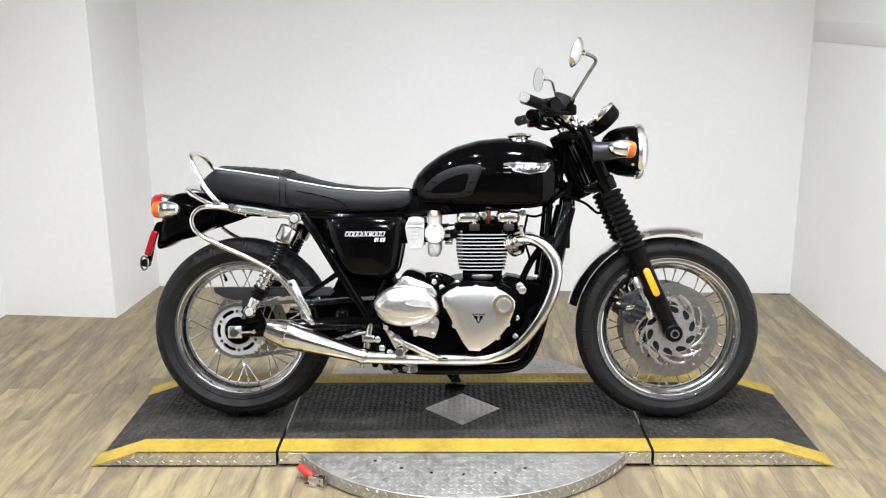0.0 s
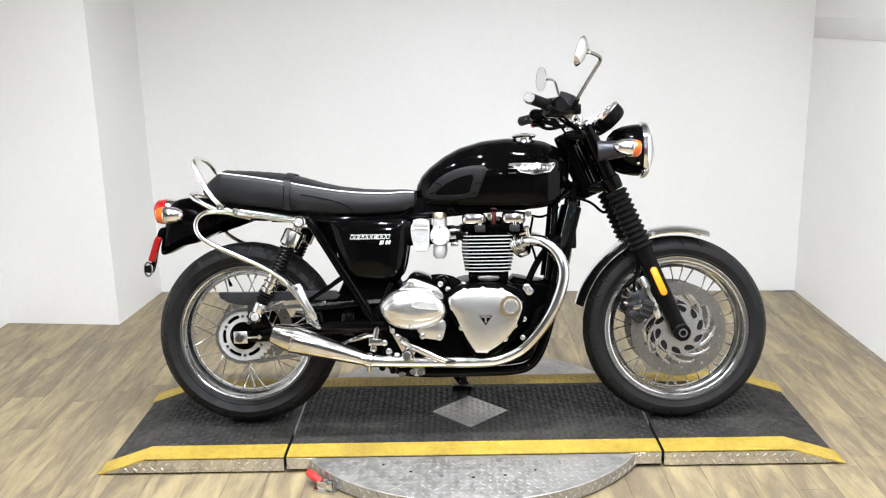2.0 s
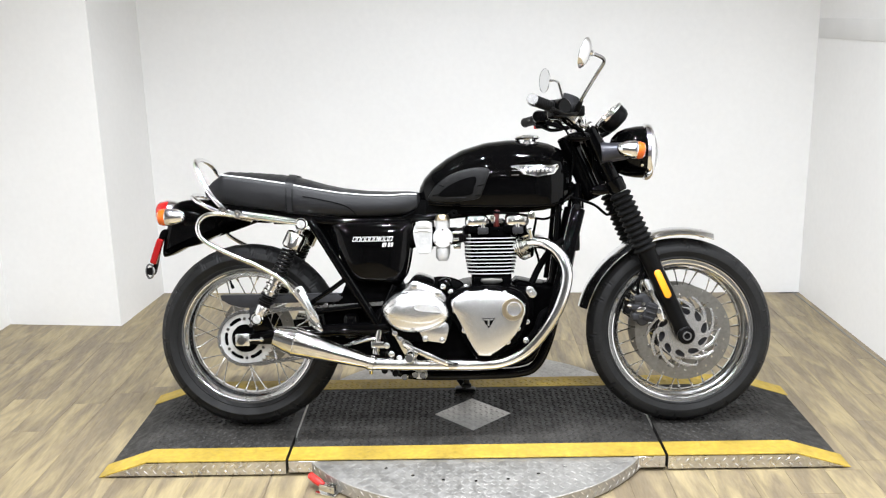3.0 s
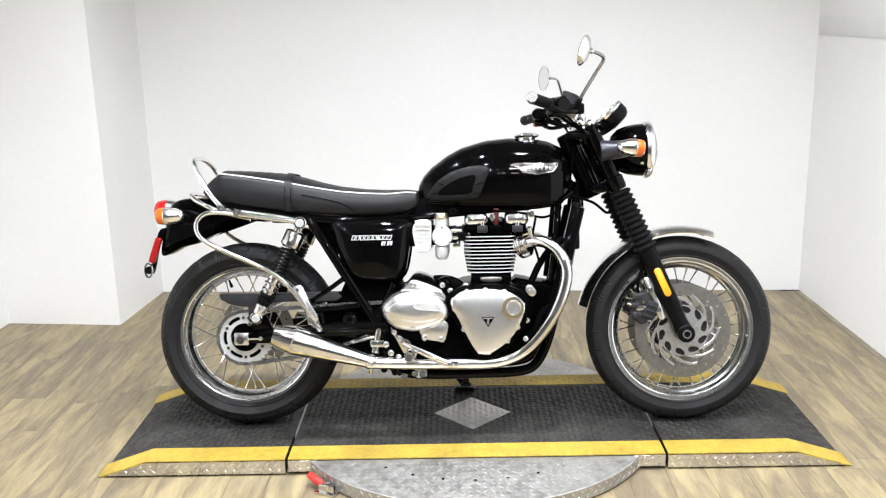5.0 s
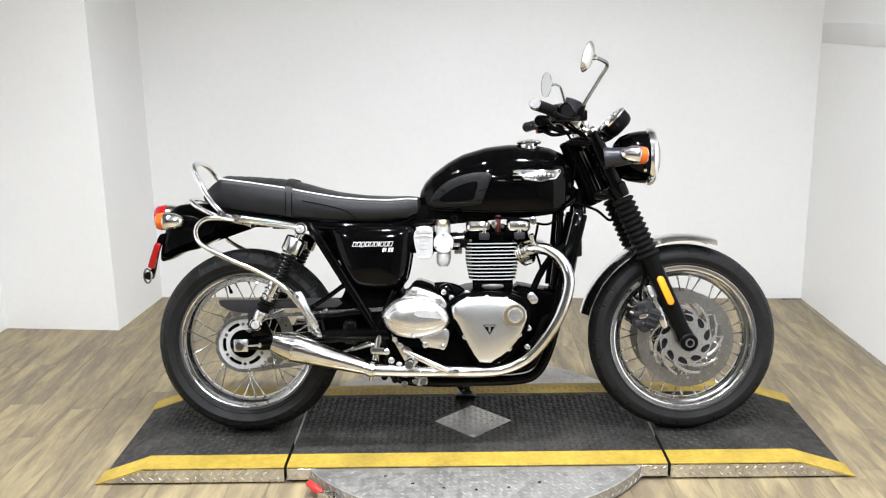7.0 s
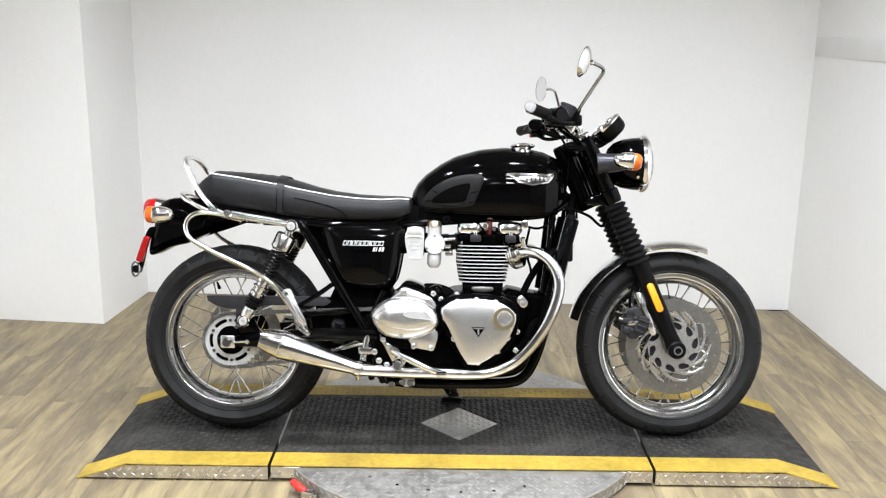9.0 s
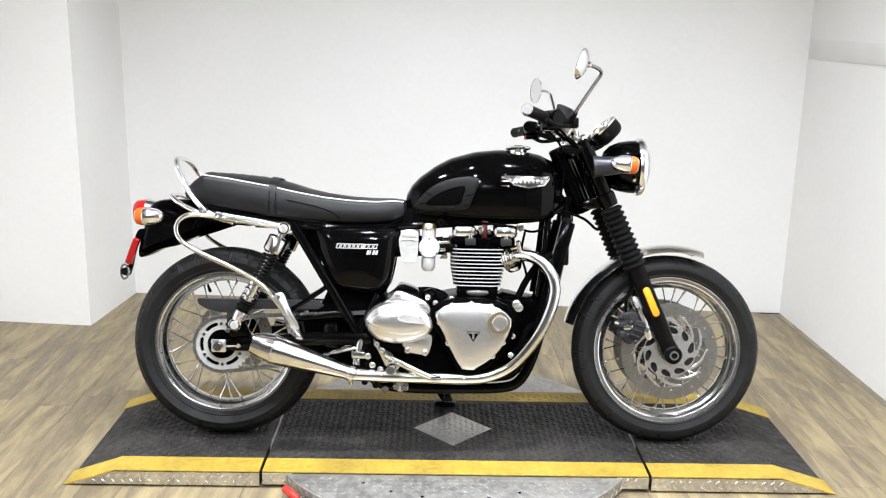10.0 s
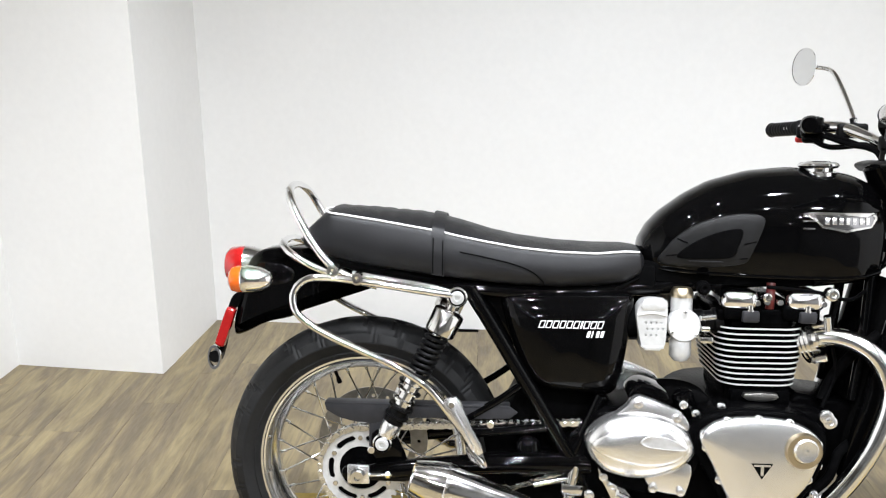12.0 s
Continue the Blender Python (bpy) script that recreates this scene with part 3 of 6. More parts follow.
def wheel(name, cx, cz, R, half, rim, hub_r, hub_w, count, label):
    """A chrome wire wheel: rim, tyre, hub, laced spokes with nipples."""
    e = half * 0.66
    near = [(rim + 0.010, -e + 0.001), (rim + 0.011, -e - 0.004), (rim + 0.008, -e - 0.0075), (rim + 0.003, -e - 0.0065), (rim + 0.001, -e - 0.0035), (rim - 0.005, -e - 0.003),
            (rim - 0.0075, -e - 0.0055), (rim - 0.011, -e - 0.004), (rim - 0.0125, -e + 0.001), (rim - 0.0135, -e * 0.62), (rim - 0.019, -e * 0.48), (rim - 0.0285, -e * 0.36), (rim - 0.0325, -e * 0.2)]
    bed = [(rim - 0.028, -e * 0.2), (rim - 0.022, -e * 0.36), (rim - 0.010, -e * 0.6), (rim - 0.004, -e + 0.004)]
    prof = near + [(r, -h) for r, h in near[::-1]] + [(r, -h) for r, h in bed[::-1]] + bed
    w = part(name, lathe(prof, "y", 120, (cx, 0, cz), closed=True), RIM, bike, label)
    tyre(cx, cz, R, half, rim, w)
    part("hub", lathe([(0.012, -hub_w - 0.012), (hub_r * 0.55, -hub_w - 0.012), (hub_r * 0.6, -hub_w - 0.004), (hub_r, -hub_w), (hub_r, -hub_w + 0.006), (hub_r * 0.62, -hub_w + 0.014), (hub_r * 0.55, 0),
                       (hub_r * 0.62, hub_w - 0.014), (hub_r, hub_w - 0.006), (hub_r, hub_w), (hub_r * 0.6, hub_w + 0.004), (hub_r * 0.55, hub_w + 0.012), (0.012, hub_w + 0.012)], "y", 40, (cx, 0, cz)), SATIN if hub_r < 0.05 else CAST, w, "cast wheel hub")
    like = None
    for i in range(count):
        a = 2 * math.pi * (i + 0.25) / count
        s = -1 if i % 2 else 1
        lead = radians(58) * (1 if (i // 2) % 2 else -1)
        p0 = Vector((cx + hub_r * 0.93 * math.cos(a + lead), s * (hub_w - 0.003), cz + hub_r * 0.93 * math.sin(a + lead)))
        p1 = Vector((cx + (rim - 0.026) * math.cos(a), s * 0.010, cz + (rim - 0.026) * math.sin(a)))
        length = (p1 - p0).length
        if like is None:
            like = part("spoke", turned((0, 0, 0), (0, 0, 1), [(0, 0), (0.0019, 0), (0.0019, 0.9), (0.0037, 0.905), (0.0037, 0.995), (0, 1)], 8), SPOKE, w)
            ob = like
        else:
            ob = share("spoke", like, w, Matrix())
        turn = (p1 - p0).to_track_quat("Z", "Y").to_matrix().to_4x4()
        ob.matrix_basis = Matrix.Translation(p0) @ turn @ Matrix.Diagonal((1, 1, length, 1))
    part("valve_stem", turned((cx + (rim - 0.034) * math.cos(1.95), 0, cz + (rim - 0.034) * math.sin(1.95)), (cx + (rim - 0.062) * math.cos(1.95), 0, cz + (rim - 0.062) * math.sin(1.95)),
                              [(0, 0), (0.004, 0), (0.004, 0.5), (0.0055, 0.52), (0.0055, 0.95), (0, 1)], 12), DARK, w)
    return w


FX, FZ, RX, RZ = 0.725, 0.307, -0.725, 0.309
front = wheel("front_wheel", FX, FZ, 0.310, 0.052, 0.236, 0.045, 0.042, 32, "chrome wire-spoked front wheel")
rear = wheel("rear_wheel", RX, RZ, 0.309, 0.074, 0.230, 0.062, 0.045, 32, "chrome wire-spoked rear wheel")


def brake_disc(s):
    """A drilled ring on a bright carrier with swept openings."""
    y = s * 0.068
    holes = [circle(FX + r * math.cos(a), FZ + r * math.sin(a), 0.0036, 8) for k in range(24)
             for r, a in ((0.127 + 0.022 * ((k * 2) % 3) / 2, 2 * math.pi * (k + 0.3) / 24),)]
    part("brake_disc", pierced(circle(FX, FZ, 0.157, 72), [circle(FX, FZ, 0.118, 60), *holes], y - 0.0025, y + 0.0025), GREY_STEEL, front, "drilled grey steel brake disc")
    cut = []
    for k in range(10):
        a0 = 2 * math.pi * (k + 0.35) / 10
        mid, tilt = Vector((FX + 0.072 * math.cos(a0), FZ + 0.072 * math.sin(a0))), a0 + radians(245)
        along, across = Vector((math.cos(tilt), math.sin(tilt))), Vector((-math.sin(tilt), math.cos(tilt)))
        cut.append([tuple(mid + 0.020 * math.cos(b) * along + 0.0088 * math.sin(b) * (1 + 0.45 * math.cos(b)) * across) for b in np.linspace(0, 2 * math.pi, 16, endpoint=False)])
    arms = []
    for k in range(10):
        a0 = 2 * math.pi * (k + 0.62) / 10
        outer, inner = [], []
        for u in np.linspace(0, 1, 9):
            a, r = a0 + radians(54) * u, 0.076 + 0.044 * u ** 0.8
            w = 0.0062 - 0.0022 * u
            outer.append((FX + (r + w) * math.cos(a), FZ + (r + w) * math.sin(a)))
            inner.append((FX + (r - w) * math.cos(a), FZ + (r - w) * math.sin(a)))
        arms.append(slab(outer + inner[::-1], min(y + s * 0.001, y + s * 0.0066), max(y + s * 0.001, y + s * 0.0066), 0.0008, 1))
    for arm in arms:
        part("carrier_arm", arm, BRUSHED, front)
    part("disc_carrier", pierced(circle(FX, FZ, 0.085, 80), [circle(FX, FZ, 0.024, 24), *cut], y + s * 0.0005, y + s * 0.007), BRUSHED, front, "bright swirled disc carrier")
    part("hub_flange", lathe([(0.014, y - s * 0.014), (0.050, y - s * 0.014), (0.080, y - s * 0.010), (0.088, y - s * 0.008), (0.088, y - s * 0.016), (0.050, y - s * 0.022), (0.014, y - s * 0.022)], "y", 44, (FX, 0, FZ)), GUARD_GREY, front)
    for k in range(8):
        a = 2 * math.pi * (k + 0.5) / 8
        p = (FX + 0.1185 * math.cos(a), y, FZ + 0.1185 * math.sin(a))
        part("rivet", rod((p[0], y - 0.006, p[2]), (p[0], y + 0.008, p[2]), 0.0058, 12), STEEL, front)


mirrored(brake_disc)

# rear sprocket, chain
YC = -0.098


N_T = 37 * 4
teeth = [0.0895 + (0.0045 if i % 4 in (0, 1) else -0.003) for i in range(N_T)]
slots = []
for k in range(6):
    mid_a = radians(62 + 60 * k)
    run = [mid_a + radians(d) for d in np.linspace(-17, 17, 9)]
    slots.append([(RX + 0.0715 * math.cos(a), RZ + 0.0715 * math.sin(a)) for a in run] + [(RX + 0.0655 * math.cos(run[-1] + 0.075), RZ + 0.0655 * math.sin(run[-1] + 0.075))]
                 + [(RX + 0.0595 * math.cos(a), RZ + 0.0595 * math.sin(a)) for a in run[::-1]] + [(RX + 0.0655 * math.cos(run[0] - 0.075), RZ + 0.0655 * math.sin(run[0] - 0.075))])
rim_line = [(RX + r * math.cos(2 * math.pi * i / N_T), RZ + r * math.sin(2 * math.pi * i / N_T)) for i, r in enumerate(teeth)]
part("sprocket", pierced(rim_line, [circle(RX, RZ, 0.047, 48), *slots], YC - 0.004, YC + 0.004), CAST, rear, "silver slotted rear sprocket")
part("sprocket_backing", lathe([(0.03, YC + 0.008), (0.079, YC + 0.008), (0.079, YC + 0.014), (0.03, YC + 0.014)], "y", 44, (RX, 0, RZ)), DARK, rear)
for k in range(6):
    a = 2 * math.pi * (k + 0.533) / 6
    part("sprocket_nut", rod((RX + 0.0655 * math.cos(a), YC - 0.007, RZ + 0.0655 * math.sin(a)), (RX + 0.0655 * math.cos(a), YC - 0.002, RZ + 0.0655 * math.sin(a)), 0.006, 6), STEEL, rear)
part("sprocket_carrier", lathe([(0.014, YC - 0.002), (0.04, YC - 0.002), (0.057, YC + 0.004), (0.060, YC + 0.03), (0.06, YC + 0.05), (0.014, YC + 0.05)], "y", 40, (RX, 0, RZ)), CRINKLE, rear)
part("rear_brake_disc", pierced(circle(RX, RZ, 0.127, 64), [circle(RX, RZ, 0.088, 48)] + [circle(RX + 0.107 * math.cos(a), RZ + 0.107 * math.sin(a), 0.0045, 8) for a in np.linspace(0, 2 * math.pi, 20, endpoint=False)], 0.088, 0.093), GREY_STEEL, rear)


def chain():
    """Side plates and rollers along the loop round both sprockets."""
    fx, fz, fr, rr = -0.225, 0.385, 0.036, 0.088
    run = []
    d = math.hypot(fx - RX, fz - RZ)
    base = math.atan2(fz - RZ, fx - RX)
    off = math.acos((rr - fr) / d)
    for a in np.linspace(base + off, base + 2 * math.pi - off, 40):
        run.append((RX + rr * math.cos(a), RZ + rr * math.sin(a)))
    low = run[-1]
    ahead = (fx + fr * math.cos(base - off), fz + fr * math.sin(base - off))
    for u in np.linspace(0.05, 0.95, 16):
        run.append((low[0] + u * (ahead[0] - low[0]), low[1] + u * (ahead[1] - low[1]) - 0.026 * math.sin(math.pi * u)))
    for a in np.linspace(base - off, base + off, 14):
        run.append((fx + fr * math.cos(a), fz + fr * math.sin(a)))
    run.append(run[0])
    run = np.array(run)
    steps = np.r_[0, np.cumsum(np.hypot(*np.diff(run, axis=0).T))]
    n = int(steps[-1] / 0.0159)
    at = [(np.interp(u, steps, run[:, 0]), np.interp(u, steps, run[:, 1])) for u in np.linspace(0, steps[-1], n, endpoint=False)]
    many = []
    for i, (x, z) in enumerate(at):
        x2, z2 = at[(i + 1) % n]
        turn = math.atan2(z2 - z, x2 - x)
        w = 0.0105 if i % 2 else 0.0075
        for s in (-1, 1):
            many.append(moved(slab([(-0.013, -0.003), (-0.010, -0.0065), (-0.004, -0.005), (0.004, -0.005), (0.010, -0.0065), (0.013, -0.003), (0.013, 0.003), (0.010, 0.0065), (0.004, 0.005), (-0.004, 0.005), (-0.010, 0.0065), (-0.013, 0.003)], s * w - 0.001, s * w + 0.001, 0),
                              Matrix.Translation(((x + x2) / 2, YC, (z + z2) / 2)) @ Matrix.Rotation(-turn, 4, "Y") @ Matrix.Diagonal((0.72, 1, 1, 1))))
        many.append(rod((x, YC - 0.012, z), (x, YC + 0.012, z), 0.0045, 8))
    return joined(*many)


part("drive_chain", chain(), PIPE, bike, "steel roller chain")["kind"] = "stuff"

# fork, yokes


def fork_leg(s):
    def on(z, ahead=0.0):
        """The point of the leg's middle line at a height."""
        k = (z - 0.302) / 0.684
        return (0.725 - 0.308 * k + ahead, s * 0.100, z)
    body = part("fork_leg", joined(turned(on(0.585), on(0.285), [(0, 0), (0.029, 0), (0.031, 0.05), (0.0285, 0.1), (0.0275, 0.6), (0.0255, 0.8), (0.029, 0.9), (0.028, 0.97), (0.018, 1.0), (0, 1)], 28),
                                   rod((0.724, s * 0.078, 0.304), (0.724, s * 0.133, 0.304), 0.0285, 28), slab(rounded([(0.69, 0.40), (0.655, 0.46), (0.632, 0.475), (0.625, 0.44), (0.655, 0.39), (0.685, 0.35)], 3), s * 0.092 - 0.012, s * 0.092 + 0.012, 0.004)), SATIN, bike, "black painted lower fork leg")
    part("axle_nut", turned((0.724, s * 0.130, 0.304), (0.724, s * 0.141, 0.304), [(0.008, 0.2), (0.010, 1), (0.0145, 1), (0.0155, 0.8), (0.0155, 0), (0.008, 0)], 20), CHROME, body)
    part("reflector", moved(dome([(0.0115 * math.cos(a), (0.0385 if a < math.pi else -0.0385) + 0.0115 * math.sin(a)) for a in np.linspace(0, 2 * math.pi, 28, endpoint=False)], 0, 0.006, ((1, 0), (1, 0.6), (0.93, 1)), back=s * -0.006, side=s),
                            Matrix.Translation((on(0.474)[0], s * 0.1285, 0.474)) @ Matrix.Rotation(math.atan2(-0.308, 0.684), 4, "Y")), AMBER_FLAT, body, "amber side reflector")
    rings = [(0, 0)]
    n = 11
    for i in range(n):
        r = 0.0385 - 0.006 * (1 - i / n) * 0.4
        rings += [(r - 0.008, (i + 0.05) / n), (r, (i + 0.35) / n), (r, (i + 0.6) / n), (r - 0.008, (i + 0.95) / n)]
    part("gaiter", turned(on(0.772), on(0.580), rings + [(0, 1)], 32), GRIP, bike, "black rubber bellows gaiter")
    part("fork_cover", joined(turned(on(0.955), on(0.775), [(0, 0), (0.0245, 0), (0.0245, 0.76), (0.030, 0.78), (0.030, 0.95), (0.027, 1), (0, 1)], 28), turned(on(0.992), on(0.95), [(0, 0), (0.014, 0), (0.016, 0.2), (0.021, 0.3), (0.021, 1), (0, 1)], 20)), GLOSS, bike, "gloss black upper fork cover")
    part("fork_cap", turned(on(1.0), on(0.985), [(0, 0), (0.012, 0), (0.017, 0.4), (0.017, 1), (0, 1)], 6), CHROME, bike)
    # lamp bracket round the fork, towards the lamp
    part("lamp_bracket", joined(turned((0.452, s * 0.108, 0.900), (0.548, s * 0.108, 0.908), [(0, 0), (0.036, 0), (0.036, 0.1), (0.031, 0.35), (0.028, 0.8), (0.024, 0.95), (0, 1)], 24), rod((0.535, s * 0.108, 0.907), (0.535, s * 0.07, 0.907), 0.012)), SLATE, bike, "slate grey headlamp bracket")


mirrored(fork_leg)
part("front_axle", rod((0.724, -0.130, 0.304), (0.724, 0.130, 0.304), 0.0085, 16), STEEL, bike)
part("top_yoke", slab(rounded([(0.345, 0.962), (0.37, 0.970), (0.425, 0.968), (0.437, 0.956), (0.425, 0.945), (0.365, 0.945), (0.348, 0.952)], 4), -0.118, 0.118, 0.008), SATIN, bike)
part("bottom_yoke", slab(rounded([(0.425, 0.79), (0.465, 0.802), (0.492, 0.795), (0.498, 0.778), (0.475, 0.768), (0.43, 0.77)], 4), -0.105, 0.105, 0.008), GLOSS, bike)
part("steering_head", rod((0.352, 0, 0.965), (0.445, 0, 0.755), 0.034, 24), GLOSS, bike)

# headlamp
HL = (0.0, 0.0, 0.907)
lamp_ob = part("headlamp", lathe([(0.001, 0.492), (0.022, 0.494), (0.048, 0.504), (0.068, 0.523), (0.080, 0.550), (0.086, 0.585), (0.0875, 0.612), (0.080, 0.612), (0.05, 0.56), (0.001, 0.54)], "x", 56, HL), GLOSS, bike, "gloss black round headlamp shell")
part("rim", lathe([(0.0875, 0.607), (0.0935, 0.610), (0.0955, 0.618), (0.0935, 0.628), (0.086, 0.635), (0.081, 0.632), (0.081, 0.610)], "x", 64, HL, closed=True), CHROME, lamp_ob, "chrome headlamp ring")
part("lens", lathe([(0.082, 0.630), (0.072, 0.640), (0.05, 0.649), (0.025, 0.653), (0.001, 0.654), (0.001, 0.651), (0.025, 0.650), (0.05, 0.646), (0.071, 0.637), (0.080, 0.627)], "x", 56, HL), GLASS, lamp_ob, "clear domed glass lens")
part("reflector", lathe([(0.080, 0.618), (0.062, 0.585), (0.035, 0.560), (0.014, 0.552), (0.001, 0.551)], "x", 56, HL), CHROME, lamp_ob)
part("bulb_shield", lathe([(0.001, 0.615), (0.016, 0.612), (0.018, 0.60), (0.018, 0.56), (0.001, 0.56)], "x", 28, HL), CHROME, lamp_ob)
part("screw", rod((0.590, -0.0865, 0.862), (0.590, -0.0925, 0.860), 0.005, 12), CHROME, lamp_ob)


def signal(name, base, tip, stem_to, s, r=0.0285):
    """A chrome bullet indicator with an amber lens; base: the chrome end, tip: the lens end."""
    base, tip = Vector(base), Vector(tip)
    mid_ = base + (tip - base) * 0.70
    ob = part(name, turned(base, mid_, [(0, 0), (0.006, 0.01), (r * 0.55, 0.12), (r * 0.84, 0.38), (r * 0.97, 0.7), (r, 0.94), (r * 0.96, 1), (0, 1)], 28), CHROME, bike, "chrome bullet turn signal")
    part("lens", turned(mid_, tip, [(0, 0), (r * 0.95, 0), (r * 0.97, 0.3), (r * 0.86, 0.75), (r * 0.6, 0.95), (0, 1)], 28), AMBER, ob, "amber lens")
    part("stem", tube([base + (mid_ - base) * 0.6, stem_to], 0.0065, 12), SATIN, ob)
    return ob


mirrored(lambda s: signal("front_signal", (0.492, s * 0.195, 0.912), (0.580, s * 0.195, 0.902), (0.535, s * 0.1, 0.908), s))


def gauge(s):
    c, n = Vector((0.500, s * 0.056, 1.020)), Vector((-0.72, 0, 0.69)).normalized()
    ob = part("gauge", turned(c - n * 0.035, c + n * 0.014, [(0, 0), (0.030, 0), (0.042, 0.12), (0.0485, 0.38), (0.050, 0.95), (0.046, 0.93), (0.0, 0.9)], 40), SATIN, bike, "round black instrument")
    part("bezel", turned(c + n * 0.008, c + n * 0.019, [(0.044, 0.6), (0.046, 1), (0.0505, 1), (0.0525, 0.6), (0.051, 0), (0.046, 0)], 40), CHROME, ob, "chrome bezel ring")
    part("glass", turned(c + n * 0.013, c + n * 0.0145, [(0, 0), (0.0455, 0), (0.0455, 1), (0, 1)], 32), GLASS, ob)
    part("bracket", tube([c - n * 0.03, (0.475, s * 0.045, 0.965), (0.43, s * 0.04, 0.955)], 0.008), SATIN, ob)


mirrored(gauge)

# handlebar, controls, mirrors
BAR = [(0.392, 0.0, 1.002), (0.392, 0.075, 1.003), (0.374, 0.135, 1.018), (0.340, 0.19, 1.037), (0.298, 0.235, 1.038), (0.256, 0.30, 1.041), (0.212, 0.380, 1.049)]
LEFT_BAR = [(0.392, 0.0, 1.002), (0.397, 0.075, 1.003), (0.386, 0.135, 1.020), (0.346, 0.19, 1.042), (0.300, 0.235, 1.046), (0.264, 0.30, 1.044), (0.241, 0.390, 1.042)]
part("handlebar", tube([(x, -y, z) for x, y, z in BAR[:0:-1]] + LEFT_BAR, 0.011, 16), CHROME, bike, "chrome handlebar")
part("bar_sleeve", tube(LEFT_BAR[2:5], [0.011, 0.0145, 0.0145], 16), CHROME, bike)


def bar_end(s):
    def on(y):
        """The bar's place at a distance from the middle."""
        line = BAR if s < 0 else LEFT_BAR
        ys = [p[1] for p in line]
        return Vector((np.interp(y, ys, [p[0] for p in line]), s * y, np.interp(y, ys, [p[2] for p in line])))
    ribs = [(0, 0), (0.019, 0), (0.0195, 0.03), (0.0165, 0.06)]
    for i in range(9):
        ribs += [(0.0165, 0.1 + i * 0.09), (0.0172, 0.115 + i * 0.09), (0.0172, 0.165 + i * 0.09), (0.0165, 0.18 + i * 0.09)]
    inner_y, outer_y = (0.262, 0.383) if s < 0 else (0.276, 0.392)
    grip = part("grip", turned(on(inner_y), on(outer_y), ribs + [(0.0185, 0.97), (0.017, 1), (0, 1)], 24), GRIP, bike, "black rubber handlebar grip")
    if s < 0:
        part("bar_weight", turned(on(0.380), on(0.408), [(0, 0), (0.0155, 0), (0.0175, 0.15), (0.0175, 0.75), (0.015, 1), (0, 1)], 24), BRUSHED, grip, "silver bar end weight")
    mid_y = 0.236 if s < 0 else 0.247
    turn = Matrix.Translation(on(mid_y) + Vector((0, 0, 0.004 if s > 0 else 0))) @ Matrix.Rotation(radians(s * -25), 4, "Z")
    if s < 0:
        shape = joined(box(-0.024, 0.026, -0.026, 0.024, -0.036, 0.024, 0.012, 4), turned((0, -0.052, 0), (0, 0.034, 0), [(0, 0), (0.021, 0), (0.0255, 0.06), (0.0265, 0.4), (0.024, 1), (0, 1)], 28), box(0.006, 0.034, -0.02, 0.018, -0.03, -0.006, 0.007, 3))
    else:
        shape = joined(box(-0.026, 0.026, -0.030, 0.032, -0.034, 0.022, 0.018, 5), turned((0, -0.052, 0), (0, 0.040, 0), [(0, 0), (0.017, 0), (0.022, 0.1), (0.024, 0.5), (0.021, 1), (0, 1)], 28), box(-0.034, -0.014, -0.012, 0.018, -0.030, -0.002, 0.006, 3), box(-0.02, 0.03, -0.028, 0.004, -0.042, -0.02, 0.009, 3), box(-0.006, 0.030, -0.05, -0.026, -0.02, 0.018, 0.006, 3))
    sw = part("switch_box", moved(shape, turn), GLOSS, bike, "black switch housing")
    button = box(-0.026, -0.018, -0.004, 0.004, -0.010, 0.0, 0.002) if s < 0 else box(-0.040, -0.018, 0.016, 0.034, -0.040, -0.024, 0.006, 3)
    part("button", moved(button, turn), RED_LEAD if s < 0 else RED_GRIP, sw, "red switch button")
    if s > 0:
        part("toggle", moved(turned((-0.022, 0.022, -0.004), (-0.034, 0.024, -0.004), [(0, 0), (0.0065, 0), (0.0065, 0.7), (0.004, 1), (0, 1)], 16), turn), STEEL, sw, "small silver toggle")
    dip = 1 if s < 0 else 0.2
    lev = [on(0.20) + Vector((0.035, 0, -0.014 * dip)), on(0.25) + Vector((0.058, 0, -0.022 * dip)), on(0.31) + Vector((0.062, 0, -0.030 * dip)), on(0.395) + Vector((0.060, 0, -0.030 * dip))]
    part("lever", joined(tube(lev, [0.008, 0.0065, 0.006, 0.0068], 10, flat=0.6), turned(lev[-1] - Vector((0, s * 0.004, 0)), lev[-1] + Vector((0, s * 0.01, 0)), [(0, 0), (0.007, 0.2), (0.0075, 0.6), (0.004, 1), (0, 1)], 14)), SATIN, bike, "black hand lever")
    part("lever_clamp", moved(box(-0.018, 0.05, -0.012, 0.012, -0.022, 0.012, 0.006, 3), Matrix.Translation(on(0.188))), SATIN, bike)
    if s < 0:
        part("brake_reservoir", joined(turned((0.343, -0.125, 1.046), (0.359, -0.125, 1.086), [(0, 0), (0.022, 0), (0.0255, 0.1), (0.026, 0.8), (0.0275, 0.82), (0.0275, 0.97), (0.025, 1), (0, 1)], 28), box(0.330, 0.368, -0.138, -0.112, 1.030, 1.050, 0.006, 3)), GUARD_GREY, bike, "dark grey brake fluid reservoir")
        part("clamp_cap", box(0.338, 0.376, -0.172, -0.146, 1.012, 1.046, 0.009, 3), BRUSHED, bike)
        stem = [(0.366, -0.205, 1.034), (0.376, -0.245, 1.064), (0.412, -0.325, 1.130), (0.428, -0.352, 1.158), (0.420, -0.372, 1.170), (0.386, -0.398, 1.180)]
        c, n, tip_r = Vector((0.366, -0.402, 1.180)), Vector((-0.87, 0.36, 0.30)).normalized(), 0.046
    else:
